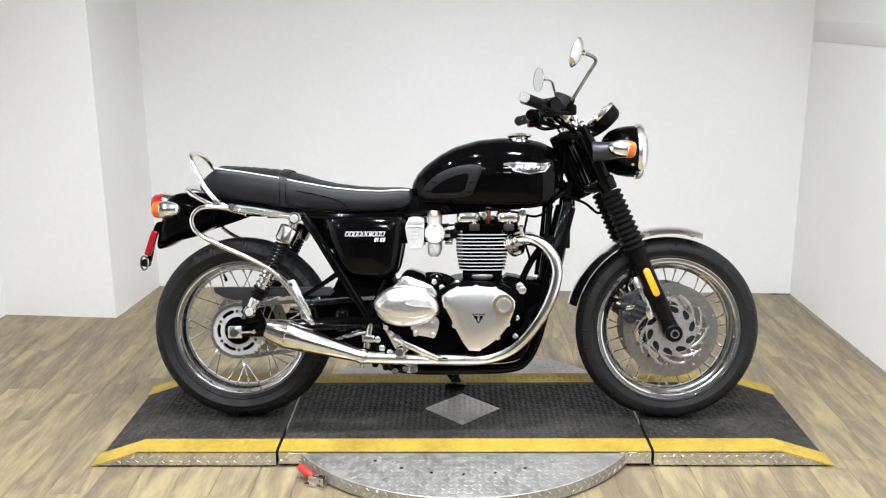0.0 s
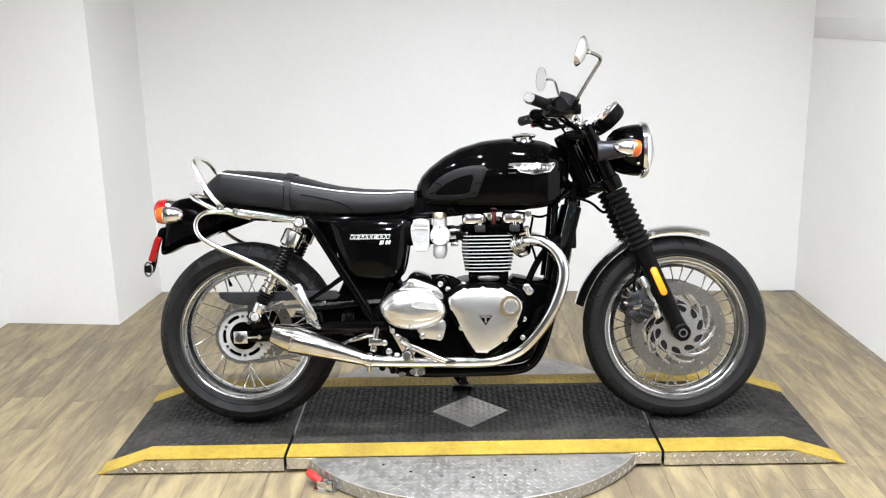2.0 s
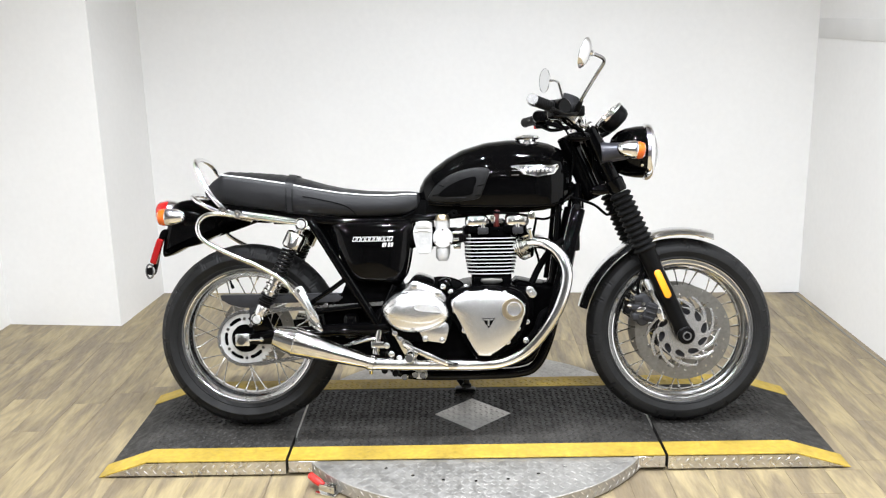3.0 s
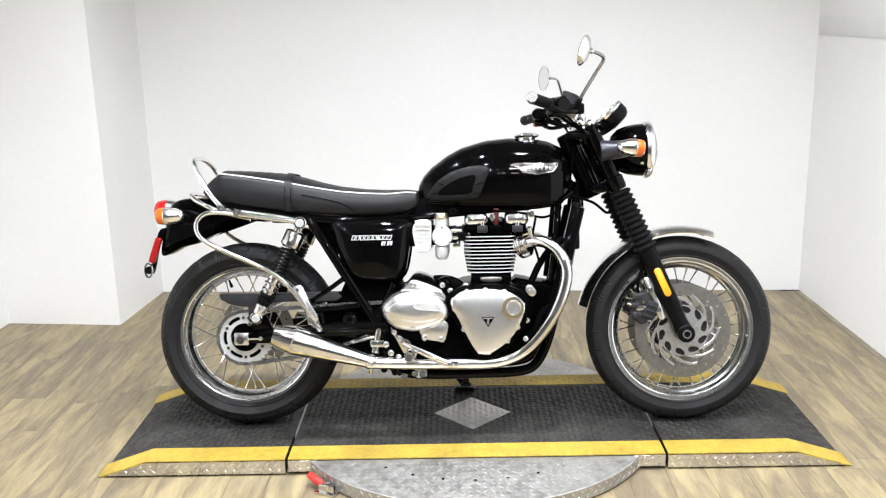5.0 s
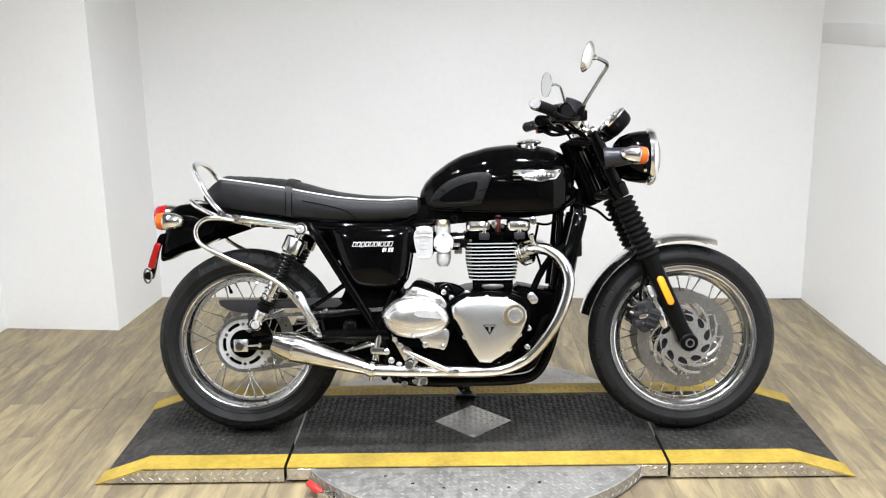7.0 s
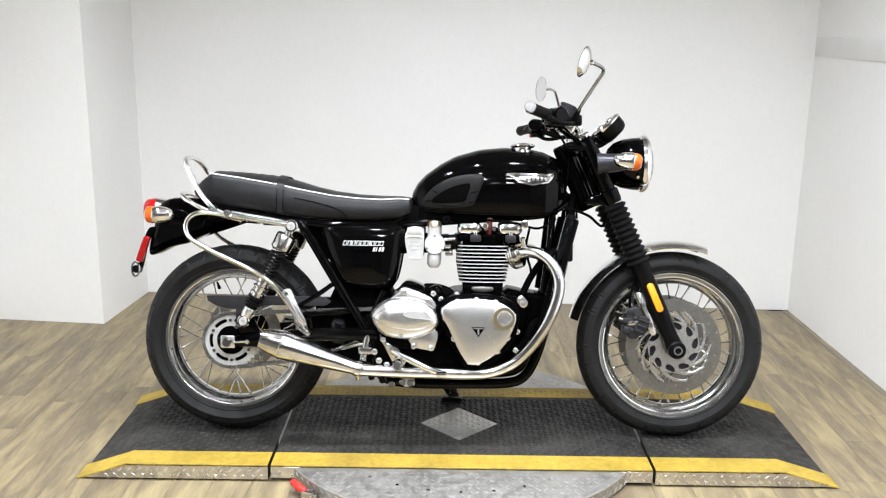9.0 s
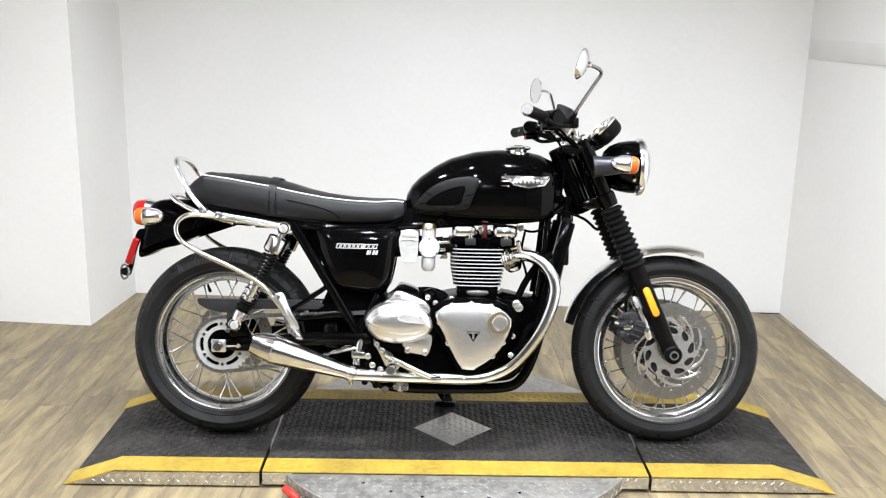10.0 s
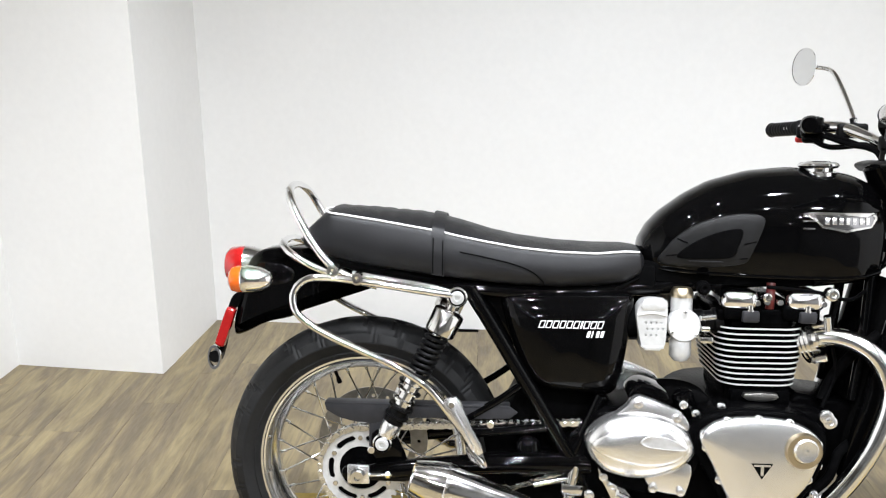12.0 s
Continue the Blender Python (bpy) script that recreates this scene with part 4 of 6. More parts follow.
        stem = [(0.374, 0.200, 1.035), (0.374, 0.215, 1.072), (0.362, 0.30, 1.168), (0.354, 0.345, 1.190), (0.332, 0.385, 1.198)]
        c, n, tip_r = Vector((0.319, 0.402, 1.200)), Vector((-0.86, -0.30, 0.02)).normalized(), 0.0475
    mir = part("mirror", turned(c - n * 0.016, c + n * 0.004, [(0, 0), (0.012, 0.03), (0.028, 0.22), (0.039, 0.55), (tip_r, 0.9), (tip_r, 1), (tip_r - 0.003, 1), (tip_r - 0.003, 0.9), (0, 0.9)], 44), CHROME, bike, "round chrome rear-view mirror")
    part("mirror_glass", turned(c + n * 0.0021, c + n * 0.0032, [(0, 0), (tip_r - 0.0035, 0), (tip_r - 0.0035, 1), (0, 1)], 40), MIRROR, mir, "silvered mirror glass")
    # right stem is the same chrome, its dark reflection painted in
    part("stem", tube(stem, 0.0055, 14, smooth=True), DARKENED_CHROME if s < 0 else CHROME, mir, "chrome mirror stem")
    part("ball_joint", lathe([(0.001, -0.009), (0.007, -0.006), (0.0095, 0), (0.007, 0.006), (0.001, 0.009)], "z", 16, stem[-1]), CHROME, mir)
    part("collar", turned(stem[0], stem[1], [(0, 0), (0.011, 0), (0.011, 0.4), (0.008, 0.5), (0.008, 0.8), (0, 0.8)], 16), SATIN, mir)


mirrored(bar_end)
for s in (-1, 1):
    part("bar_riser", joined(rod((0.386, s * 0.045, 0.965), (0.391, s * 0.045, 1.0), 0.016, 20), box(0.370, 0.414, s * 0.045 - 0.014, s * 0.045 + 0.014, 0.990, 1.024, 0.008, 3)), BRUSHED if s < 0 else SATIN, bike)
part("wiring_loom", tube([(0.288, 0.226, 1.016), (0.318, 0.208, 1.000), (0.350, 0.185, 1.000), (0.378, 0.14, 1.004), (0.395, 0.07, 0.985), (0.402, 0.0, 0.955)], 0.0065, 12, 4), GLOSS, bike)
part("wiring_loom", tube([(0.306, -0.195, 1.020), (0.352, -0.125, 0.995), (0.392, -0.085, 0.975), (0.415, -0.06, 0.93)], 0.009, 12), GLOSS, bike)
part("bar_clamp", moved(box(-0.027, 0.027, -0.018, 0.020, -0.019, 0.019, 0.011, 4), Matrix.Translation((0.350, -0.150, 1.016)) @ Matrix.Rotation(radians(25), 4, "Y")), BRUSHED, bike, "silver lever clamp")
part("yoke_nut", turned((0.388, 0, 0.966), (0.380, 0, 0.988), [(0, 0), (0.019, 0), (0.019, 0.6), (0.015, 1), (0, 1)], 18), CHROME, bike)
for x, y, z, r in ((0.405, -0.062, 0.968, 0.009), (0.362, -0.06, 0.966, 0.008), (0.432, -0.088, 0.962, 0.008)):
    part("yoke_bolt", turned((x, y, z), (x - 0.006, y, z + 0.016), [(0, 0), (r, 0), (r, 0.7), (r * 0.75, 1), (0, 1)], 6), CHROME, bike)
part("hose_union", turned((0.385, -0.128, 0.992), (0.402, -0.134, 0.984), [(0, 0), (0.010, 0), (0.010, 0.35), (0.007, 0.4), (0.007, 1), (0, 1)], 14), STEEL, bike)
part("ignition_barrel", rod((0.45, -0.005, 0.95), (0.435, -0.005, 0.985), 0.015, 20), STEEL, bike)


def cable(points, r=0.0036, mat=None, name="cable"):
    part(name, tube(points, r, 8, 8), mat or DARK, bike)


cable([(0.31, -0.20, 1.025), (0.37, -0.15, 0.985), (0.425, -0.09, 0.93), (0.445, -0.07, 0.83), (0.54, -0.075, 0.70), (0.60, -0.085, 0.57), (0.60, -0.082, 0.47)], 0.004, name="brake_hose")
cable([(0.28, -0.215, 1.015), (0.34, -0.12, 0.975), (0.37, -0.06, 0.91), (0.36, -0.05, 0.80)])
cable([(0.30, 0.215, 1.028), (0.345, 0.15, 1.005), (0.385, 0.09, 0.985), (0.40, 0.06, 0.90), (0.40, 0.05, 0.74)], 0.006)
cable([(0.31, 0.20, 1.03), (0.37, 0.12, 0.998), (0.40, 0.06, 0.95), (0.41, 0.03, 0.72)], 0.005)
cable([(0.36, -0.06, 0.76), (0.43, -0.09, 0.735), (0.48, -0.075, 0.70), (0.50, -0.06, 0.74)], 0.0045)
cable([(0.33, -0.07, 0.72), (0.27, -0.105, 0.69), (0.20, -0.115, 0.705), (0.10, -0.12, 0.715)], 0.004)
cable([(0.24, -0.12, 0.69), (0.23, -0.12, 0.62), (0.25, -0.10, 0.54), (0.22, -0.12, 0.47)], 0.004)

# front mudguard: a thin arched blade round the wheel
arc = []
for a in np.linspace(radians(71), radians(166), 44):
    ring = []
    for k in np.linspace(-1, 1, 13):
        r = 0.346 - 0.022 * abs(k) ** 2.6
        ring.append((FX + r * math.cos(a), 0.064 * k, FZ + r * math.sin(a)))
    for k in np.linspace(1, -1, 13):
        r = 0.344 - 0.022 * abs(k) ** 2.6
        ring.append((FX + r * math.cos(a), 0.0625 * k, FZ + r * math.sin(a)))
    arc.append(ring)
guard = part("front_mudguard", skin(bmesh.new(), arc), BLADE, bike, "polished chrome front mudguard")
for s in (-1, 1):
    part("stay", tube([(FX + 0.30 * math.cos(radians(112)), s * 0.068, FZ + 0.315 * math.sin(radians(112))), (0.622, s * 0.078, 0.55), (0.640, s * 0.082, 0.50)], 0.006, 10), SATIN, guard)


def caliper(s):
    y = s * 0.085
    ob = part("front_caliper", joined(slab(rounded([(0.560, 0.425), (0.590, 0.440), (0.612, 0.425), (0.618, 0.385), (0.606, 0.345), (0.580, 0.335), (0.562, 0.360)], 4), y - 0.026, y + 0.022, 0.006, 3), box(0.552, 0.585, y - 0.028, y + 0.028, 0.350, 0.378, 0.008, 3), box(0.548, 0.58, y - 0.028, y + 0.028, 0.386, 0.406, 0.006, 3), box(0.553, 0.59, y - 0.028, y + 0.026, 0.412, 0.436, 0.007, 3)), GUARD_GREY, bike, "dark twin-piston brake caliper")
    part("piston_cover", moved(slab(rounded([(-0.014, -0.030), (0.014, -0.030), (0.019, -0.018), (0.019, 0.018), (0.014, 0.030), (-0.014, 0.030), (-0.019, 0.018), (-0.019, -0.018)], 3), min(y + s * 0.018, y + s * 0.034), max(y + s * 0.018, y + s * 0.034), 0.005, 3), Matrix.Translation((0.611, 0, 0.380)) @ Matrix.Rotation(radians(20), 4, "Y")), GUARD_GREY, ob, "dark grey caliper body half")
    for x, z, r in ((0.588, 0.408, 0.0075), (0.578, 0.368, 0.0065), (0.638, 0.382, 0.0085), (0.612, 0.448, 0.0075), (0.556, 0.425, 0.006)):
        part("bolt", turned((x, y + s * 0.014, z), (x, y + s * 0.034, z), [(0, 0), (r, 0), (r, 0.8), (r * 0.8, 1), (r * 0.45, 1), (r * 0.4, 0.85), (0, 0.85)], 12), STEEL, ob)
    for k in range(3):
        part("rib", moved(box(-0.016, 0.016, min(y + s * 0.030, y + s * 0.039), max(y + s * 0.030, y + s * 0.039), -0.0035, 0.0035, 0.002), Matrix.Translation((0.609 - 0.006 * k + 0.006, 0, 0.396 - 0.017 * k)) @ Matrix.Rotation(radians(20), 4, "Y")), GUARD_GREY, ob)
    part("pad_spring", slab(rounded([(0.566, 0.392), (0.592, 0.398), (0.596, 0.386), (0.570, 0.380)], 2), min(y + s * 0.02, y + s * 0.03), max(y + s * 0.02, y + s * 0.03), 0.002), STEEL, ob)
    part("bleed_nipple", rod((0.560, y + s * 0.02, 0.436), (0.545, y + s * 0.026, 0.452), 0.004, 8), STEEL, ob)
    part("pad_pin", rod((0.553, y + s * 0.02, 0.398), (0.535, y + s * 0.024, 0.404), 0.005, 8), STEEL, ob)
    part("bracket", slab(rounded([(0.592, 0.480), (0.610, 0.486), (0.628, 0.455), (0.646, 0.405), (0.660, 0.355), (0.645, 0.348), (0.632, 0.378), (0.622, 0.42)], 3), min(y + s * 0.006, y + s * 0.016), max(y + s * 0.006, y + s * 0.016), 0.002), BRUSHED, ob)
    part("brake_hose", tube([(0.575, y + s * 0.015, 0.43), (0.572, y + s * 0.018, 0.47), (0.590, y, 0.53), (0.575, s * 0.06, 0.60)], 0.005, 10, 4), DARK, ob)


mirrored(caliper)

# fuel tank
TX = [-0.146, -0.140, -0.125, -0.10, -0.05, 0.0, 0.08, 0.16, 0.24, 0.29, 0.33, 0.352, 0.365]
TZT = [0.780, 0.806, 0.833, 0.860, 0.897, 0.924, 0.947, 0.955, 0.951, 0.941, 0.923, 0.899, 0.865]
TZB = [0.762, 0.752, 0.746, 0.742, 0.738, 0.736, 0.733, 0.732, 0.732, 0.734, 0.745, 0.772, 0.812]
TW = [0.030, 0.055, 0.074, 0.088, 0.102, 0.112, 0.121, 0.126, 0.126, 0.119, 0.104, 0.082, 0.040]


def tank_section(x):
    zt, zb, w = (float(np.interp(x, TX, k)) for k in (TZT, TZB, TW))
    return zt, zb, w


def tank_side(x, z):
    """The half width of the tank at a place of its side."""
    zt, zb, w = tank_section(x)
    u = (z - zb) / (zt - zb)
    return w * (1 - max(0, (u - 0.38) / 0.62) ** 2.5) ** (1 / 2.1) if u > 0.38 else w * (1 - 0.10 * ((0.38 - u) / 0.38) ** 2)


rings = []
for x in np.interp(np.linspace(0, 1, 60), np.linspace(0, 1, len(TX)), TX):
    zt, zb, w = tank_section(x)
    us = list(np.linspace(0.0, 0.38, 6)) + [0.38 + 0.62 * math.sin(a) for a in np.linspace(0.12, math.pi / 2 - 0.02, 14)]
    half = [(tank_side(x, zb + u * (zt - zb)), zb + u * (zt - zb)) for u in us]
    ring = [(x, -y, z) for y, z in half] + [(x, y, z) for y, z in half[::-1]]
    ring += [(x, w * 0.7, zb - 0.004), (x, -w * 0.7, zb - 0.004)]
    rings.append(ring)
tank = part("fuel_tank", skin(bmesh.new(), rings), GLOSS, bike, "gloss black teardrop fuel tank", 60)
part("seam", tube([(x, -tank_side(x, tank_section(x)[1] + 0.002) - 0.001, tank_section(x)[1] + 0.001) for x in np.linspace(-0.12, 0.33, 14)], 0.0035, 8, 2), GLOSS, tank)
part("filler_cap", lathe([(0.001, 0.979), (0.020, 0.979), (0.022, 0.977), (0.034, 0.976), (0.040, 0.973), (0.0415, 0.969), (0.039, 0.965), (0.029, 0.963), (0.029, 0.957), (0.037, 0.955), (0.038, 0.945), (0.001, 0.945)], "z", 40, (0.220, -0.028, -0.011)), CHROME, tank, "chrome filler cap")


def on_tank(outline, lift, s, shrink=((1.0, 0.0), (0.985, 0.75), (0.95, 1.0), (0.75, 1.0), (0.5, 1.0), (0.2, 1.0)), base=-0.004):
    """A pad that follows the tank's side."""
    cx, cz = (sum(p[k] for p in outline) / len(outline) for k in (0, 1))
    rings_ = []
    for k, (f, h) in enumerate(((1.0, None), *shrink)):
        rings_.append([(cx + f * (x - cx), s * (tank_side(cx + f * (x - cx), cz + f * (z - cz)) + (base if h is None else h * lift)), cz + f * (z - cz)) for x, z in outline])
    return skin(bmesh.new(), rings_)


KNEE = [(-0.112, 0.757), (-0.100, 0.786), (-0.075, 0.815), (-0.035, 0.841), (0.015, 0.857), (0.060, 0.862), (0.086, 0.856), (0.090, 0.842), (0.078, 0.808), (0.066, 0.778), (0.053, 0.760), (0.0, 0.752), (-0.06, 0.751)]
INNER = [(-0.078, 0.770), (-0.052, 0.798), (-0.010, 0.820), (0.035, 0.832), (0.048, 0.825), (0.040, 0.795), (0.030, 0.774), (-0.02, 0.768)]


def tank_trim(s):
    pad = part("knee_pad", on_tank(rounded(KNEE, 5), 0.0055, s), PAD, tank, "dark grey rubber knee pad")
    part("pad_panel", on_tank(rounded(INNER, 5), 0.0085, s, base=0.004), DARK, pad)
    part("pad_line", tube([(x, s * (tank_side(x, 0.7635) + 0.0062), 0.7635) for x in np.linspace(-0.055, 0.012, 6)], 0.0011, 6, 2), GUARD_GREY, pad)
    for x0, z0, x1, z1 in ((-0.098, 0.772, -0.078, 0.775), (-0.078, 0.808, -0.058, 0.800), (0.05, 0.80, 0.074, 0.806), (0.043, 0.77, 0.06, 0.772)):
        part("pad_groove", tube([(x0, s * (tank_side(x0, z0) + 0.0052), z0), (x1, s * (tank_side(x1, z1) + 0.0052), z1)], 0.0015, 6, smooth=False), DARK, pad)
    wing = [(0.158, 0.864), (0.178, 0.868), (0.24, 0.867), (0.30, 0.866), (0.322, 0.869), (0.314, 0.853), (0.300, 0.836), (0.27, 0.831), (0.248, 0.826), (0.225, 0.831), (0.198, 0.836), (0.185, 0.850)]
    badge = part("tank_badge", on_tank(wing, 0.005, s, ((1, 0.0), (0.99, 0.8), (0.96, 1), (0.6, 1.0), (0.2, 1))), STEEL, tank, "winged chrome tank badge")
    field = [(0.186, 0.862), (0.240, 0.8615), (0.302, 0.8605), (0.307, 0.857), (0.298, 0.840), (0.27, 0.836), (0.248, 0.832), (0.225, 0.836), (0.202, 0.840), (0.192, 0.850)]
    part("badge_field", on_tank(field, 0.0058, s, ((1, 1), (0.9, 1.0), (0.5, 1.0), (0.2, 1.0)), base=0.003), DARKENED_CHROME, badge, "darker grey badge field")
    for i in range(7):
        x = 0.205 + i * 0.0135
        part("badge_bar", on_tank([(x, 0.857), (x + 0.0075, 0.857), (x + 0.0075, 0.843), (x, 0.843)], 0.0072, s, ((1, 1), (0.9, 1.05)), base=0.004), BRUSHED, badge)
    for z in (0.8605, 0.851, 0.836):
        part("feather", on_tank([(0.162, z), (0.186, z), (0.186, z - 0.003), (0.162, z - 0.003)], 0.004, s, ((1, 1), (0.9, 1.05))), CHROME, badge)


mirrored(tank_trim)

# seat
SX = [-0.856, -0.849, -0.824, -0.79, -0.70, -0.62, -0.57, -0.52, -0.46, -0.40, -0.32, -0.24, -0.18, -0.148, -0.140]
SZT = [0.800, 0.814, 0.838, 0.861, 0.857, 0.850, 0.845, 0.833, 0.815, 0.802, 0.792, 0.788, 0.788, 0.784, 0.772]
SZP = [0.795, 0.807, 0.828, 0.850, 0.838, 0.825, 0.817, 0.806, 0.795, 0.785, 0.777, 0.774, 0.778, 0.776, 0.764]
SZB = [0.786, 0.778, 0.768, 0.757, 0.741, 0.731, 0.725, 0.719, 0.713, 0.709, 0.706, 0.708, 0.714, 0.728, 0.742]
SW = [0.070, 0.085, 0.097, 0.106, 0.114, 0.118, 0.120, 0.122, 0.124, 0.124, 0.121, 0.113, 0.101, 0.090, 0.080]


def seat_at(x):
    return [float(np.interp(x, SX, k)) for k in (SZT, SZP, SZB, SW)]


rings = []
for x in np.interp(np.linspace(0, 1, 110), np.linspace(0, 1, len(SX)), SX):
    zt, zp, zb, w = seat_at(x)
    rib = 0.0028 * abs(math.sin((x + 0.83) * math.pi / 0.034)) ** 0.7 if -0.82 < x < -0.585 else 0.0
    half = [(w * 0.86, zb), (w * 0.96, zb + 0.006), (w * 1.01, zb + 0.35 * (zp - zb)), (w * 0.995, zb + 0.6 * (zp - zb)), (w * 0.955, zb + 0.85 * (zp - zb)), (w * 0.905, zp)]
    topline = [(w * k, zp + (zt - zp + rib) * (1 - (k / 0.9) ** 2.4) + 0.0005) for k in (0.84, 0.72, 0.55, 0.36, 0.18)]
    half += topline
    rings.append([(x, -y, z) for y, z in half] + [(x, 0, zt + rib)] + [(x, y, z) for y, z in half[::-1]])
seat = part("seat", skin(bmesh.new(), rings), VINYL, bike, "long black vinyl bench seat with ribbed pillion", 60)
ends = [(x, *seat_at(x)) for x in np.linspace(-0.790, -0.150, 40)]
loop = [(x, -w * 0.905, zp + 0.001) for x, zt, zp, zb, w in ends[::-1]] + [(-0.806, -0.060, 0.853), (-0.812, 0.0, 0.855), (-0.806, 0.060, 0.853)] + [(x, w * 0.905, zp + 0.001) for x, zt, zp, zb, w in ends]
part("piping", tube(loop, 0.0023, 8, 2), PIPING, seat, "white edge piping")
for x0, x1 in ((-0.578, -0.552),):
    rows_ = []
    for x in np.linspace(x0, x1, 5):
        zt, zp, zb, w = seat_at(x)
        pts = [(w * 0.80, zb - 0.002), (w * 1.00, zb + 0.002), (w * 1.035, zb + 0.35 * (zp - zb)), (w * 1.02, zb + 0.6 * (zp - zb)), (w * 0.98, zb + 0.85 * (zp - zb)), (w * 0.935, zp + 0.003), (w * 0.85, zp + 0.012), (w * 0.6, zt - 0.004), (w * 0.3, zt + 0.005)]
        rows_.append([(x, -y, z) for y, z in pts] + [(x, 0, zt + 0.006)] + [(x, y, z) for y, z in pts[::-1]])
    part("strap", skin(bmesh.new(), rows_, closed_ring=False), VINYL, seat, "black vinyl passenger strap")
for x in (-0.575, -0.555):
    zt, zp, zb, w = seat_at(x)
    part("strap_stitch", tube([(x, -w * k, zb + u * (zp - zb)) for k, u in ((1.012, 0.06), (1.0375, 0.35), (1.0225, 0.6), (0.9825, 0.85))], 0.0011, 6, 4), DARK, seat)
for s in (-1, 1):
    part("seam", tube([(x, s * (w * 1.012 + 0.0005), zb + u * (zp - zb)) for x, u in ((-0.52, 0.66), (-0.46, 0.63), (-0.41, 0.56), (-0.375, 0.42), (-0.355, 0.22), (-0.345, 0.06)) for zt, zp, zb, w in (seat_at(x),)], 0.0014, 6, 4), DARK, seat)
part("under_tank_tray", slab([(-0.145, 0.716), (0.0, 0.712), (0.10, 0.708), (0.22, 0.712), (0.335, 0.735), (0.34, 0.76), (0.0, 0.745), (-0.14, 0.76)], -0.078, 0.078, 0.006), DARK, bike)
part("seat_base", slab([(-0.82, 0.765), (-0.60, 0.722), (-0.40, 0.700), (-0.20, 0.705), (-0.15, 0.725), (-0.2, 0.69), (-0.42, 0.685), (-0.62, 0.70), (-0.80, 0.745)], -0.095, 0.095, 0.004), DARK, bike)

# grab bars and luggage rail
part("grab_bar", tube([(-0.665, -0.128, 0.706), (-0.725, -0.131, 0.716), (-0.775, -0.131, 0.738), (-0.820, -0.128, 0.787), (-0.856, -0.124, 0.850), (-0.872, -0.108, 0.881), (-0.881, -0.070, 0.898), (-0.885, 0, 0.905), (-0.881, 0.070, 0.898), (-0.872, 0.108, 0.881), (-0.856, 0.124, 0.850), (-0.820, 0.128, 0.787), (-0.775, 0.131, 0.738), (-0.725, 0.131, 0.716), (-0.665, 0.128, 0.706)], 0.0085, 16), CHROME, bike, "chrome pillion grab bar loop")
part("rack_bar", tube([(-0.69, -0.115, 0.702), (-0.79, -0.118, 0.728), (-0.86, -0.108, 0.758), (-0.895, -0.075, 0.780), (-0.902, 0, 0.786), (-0.895, 0.075, 0.780), (-0.86, 0.108, 0.758), (-0.79, 0.118, 0.728), (-0.69, 0.115, 0.702)], 0.008, 16), CHROME, bike, "chrome lower rear loop")


def rail(s):
    y = lambda v: s * v
    pts = [(-0.522, 0.146, 0.688), (-0.600, 0.150, 0.699), (-0.700, 0.156, 0.714), (-0.790, 0.160, 0.724), (-0.832, 0.163, 0.718), (-0.855, 0.166, 0.690), (-0.846, 0.168, 0.650), (-0.800, 0.169, 0.616), (-0.720, 0.170, 0.579), (-0.656, 0.172, 0.551), (-0.590, 0.172, 0.512), (-0.552, 0.171, 0.472), (-0.510, 0.168, 0.415)]
    ob = part("luggage_rail", tube([(a, y(b), c) for a, b, c in pts], 0.0075, 16), CHROME, bike, "chrome luggage guard rail")
    part("upper_bar", tube([(-0.522, y(0.142), 0.690), (-0.58, y(0.135), 0.704), (-0.66, y(0.130), 0.716), (-0.74, y(0.128), 0.728)], 0.008, 14), CHROME, ob)
    for x, z in ((-0.775, 0.737), (-0.726, 0.722)):
        part("bolt", turned((x, y(0.125), z), (x, y(0.168), z), [(0, 0), (0.0125, 0), (0.0125, 0.9), (0.0085, 0.91), (0.0085, 1), (0.004, 1), (0, 0.97)], 20), STEEL, ob)
    span = lambda a, b: (min(y(a), y(b)), max(y(a), y(b)))
    part("peg_hanger", joined(slab([(-0.550, 0.470), (-0.542, 0.484), (-0.522, 0.488), (-0.513, 0.478), (-0.488, 0.420), (-0.470, 0.390), (-0.465, 0.373), (-0.477, 0.366), (-0.492, 0.380), (-0.518, 0.424)], *span(0.166, 0.178), 0.003),
                              slab([(-0.534, 0.464), (-0.526, 0.466), (-0.492, 0.400), (-0.484, 0.384), (-0.492, 0.386)], *span(0.176, 0.182), 0.001)), BRUSHED, ob, "polished footpeg hanger")
    part("bolt", rod((-0.531, y(0.176), 0.473), (-0.531, y(0.185), 0.473), 0.007, 10), CHROME, ob)
    part("folded_peg", joined(slab([(-0.503, 0.372), (-0.490, 0.384), (-0.466, 0.368), (-0.456, 0.340), (-0.466, 0.334), (-0.492, 0.352)], *span(0.150, 0.164), 0.003), turned((-0.468, y(0.168), 0.348), (-0.498, y(0.172), 0.385), [(0, 0), (0.008, 0), (0.009, 0.2), (0.007, 0.3), (0.007, 0.9), (0.005, 1), (0, 1)], 12)), STEEL, ob, "folded pillion footpeg")


mirrored(rail)


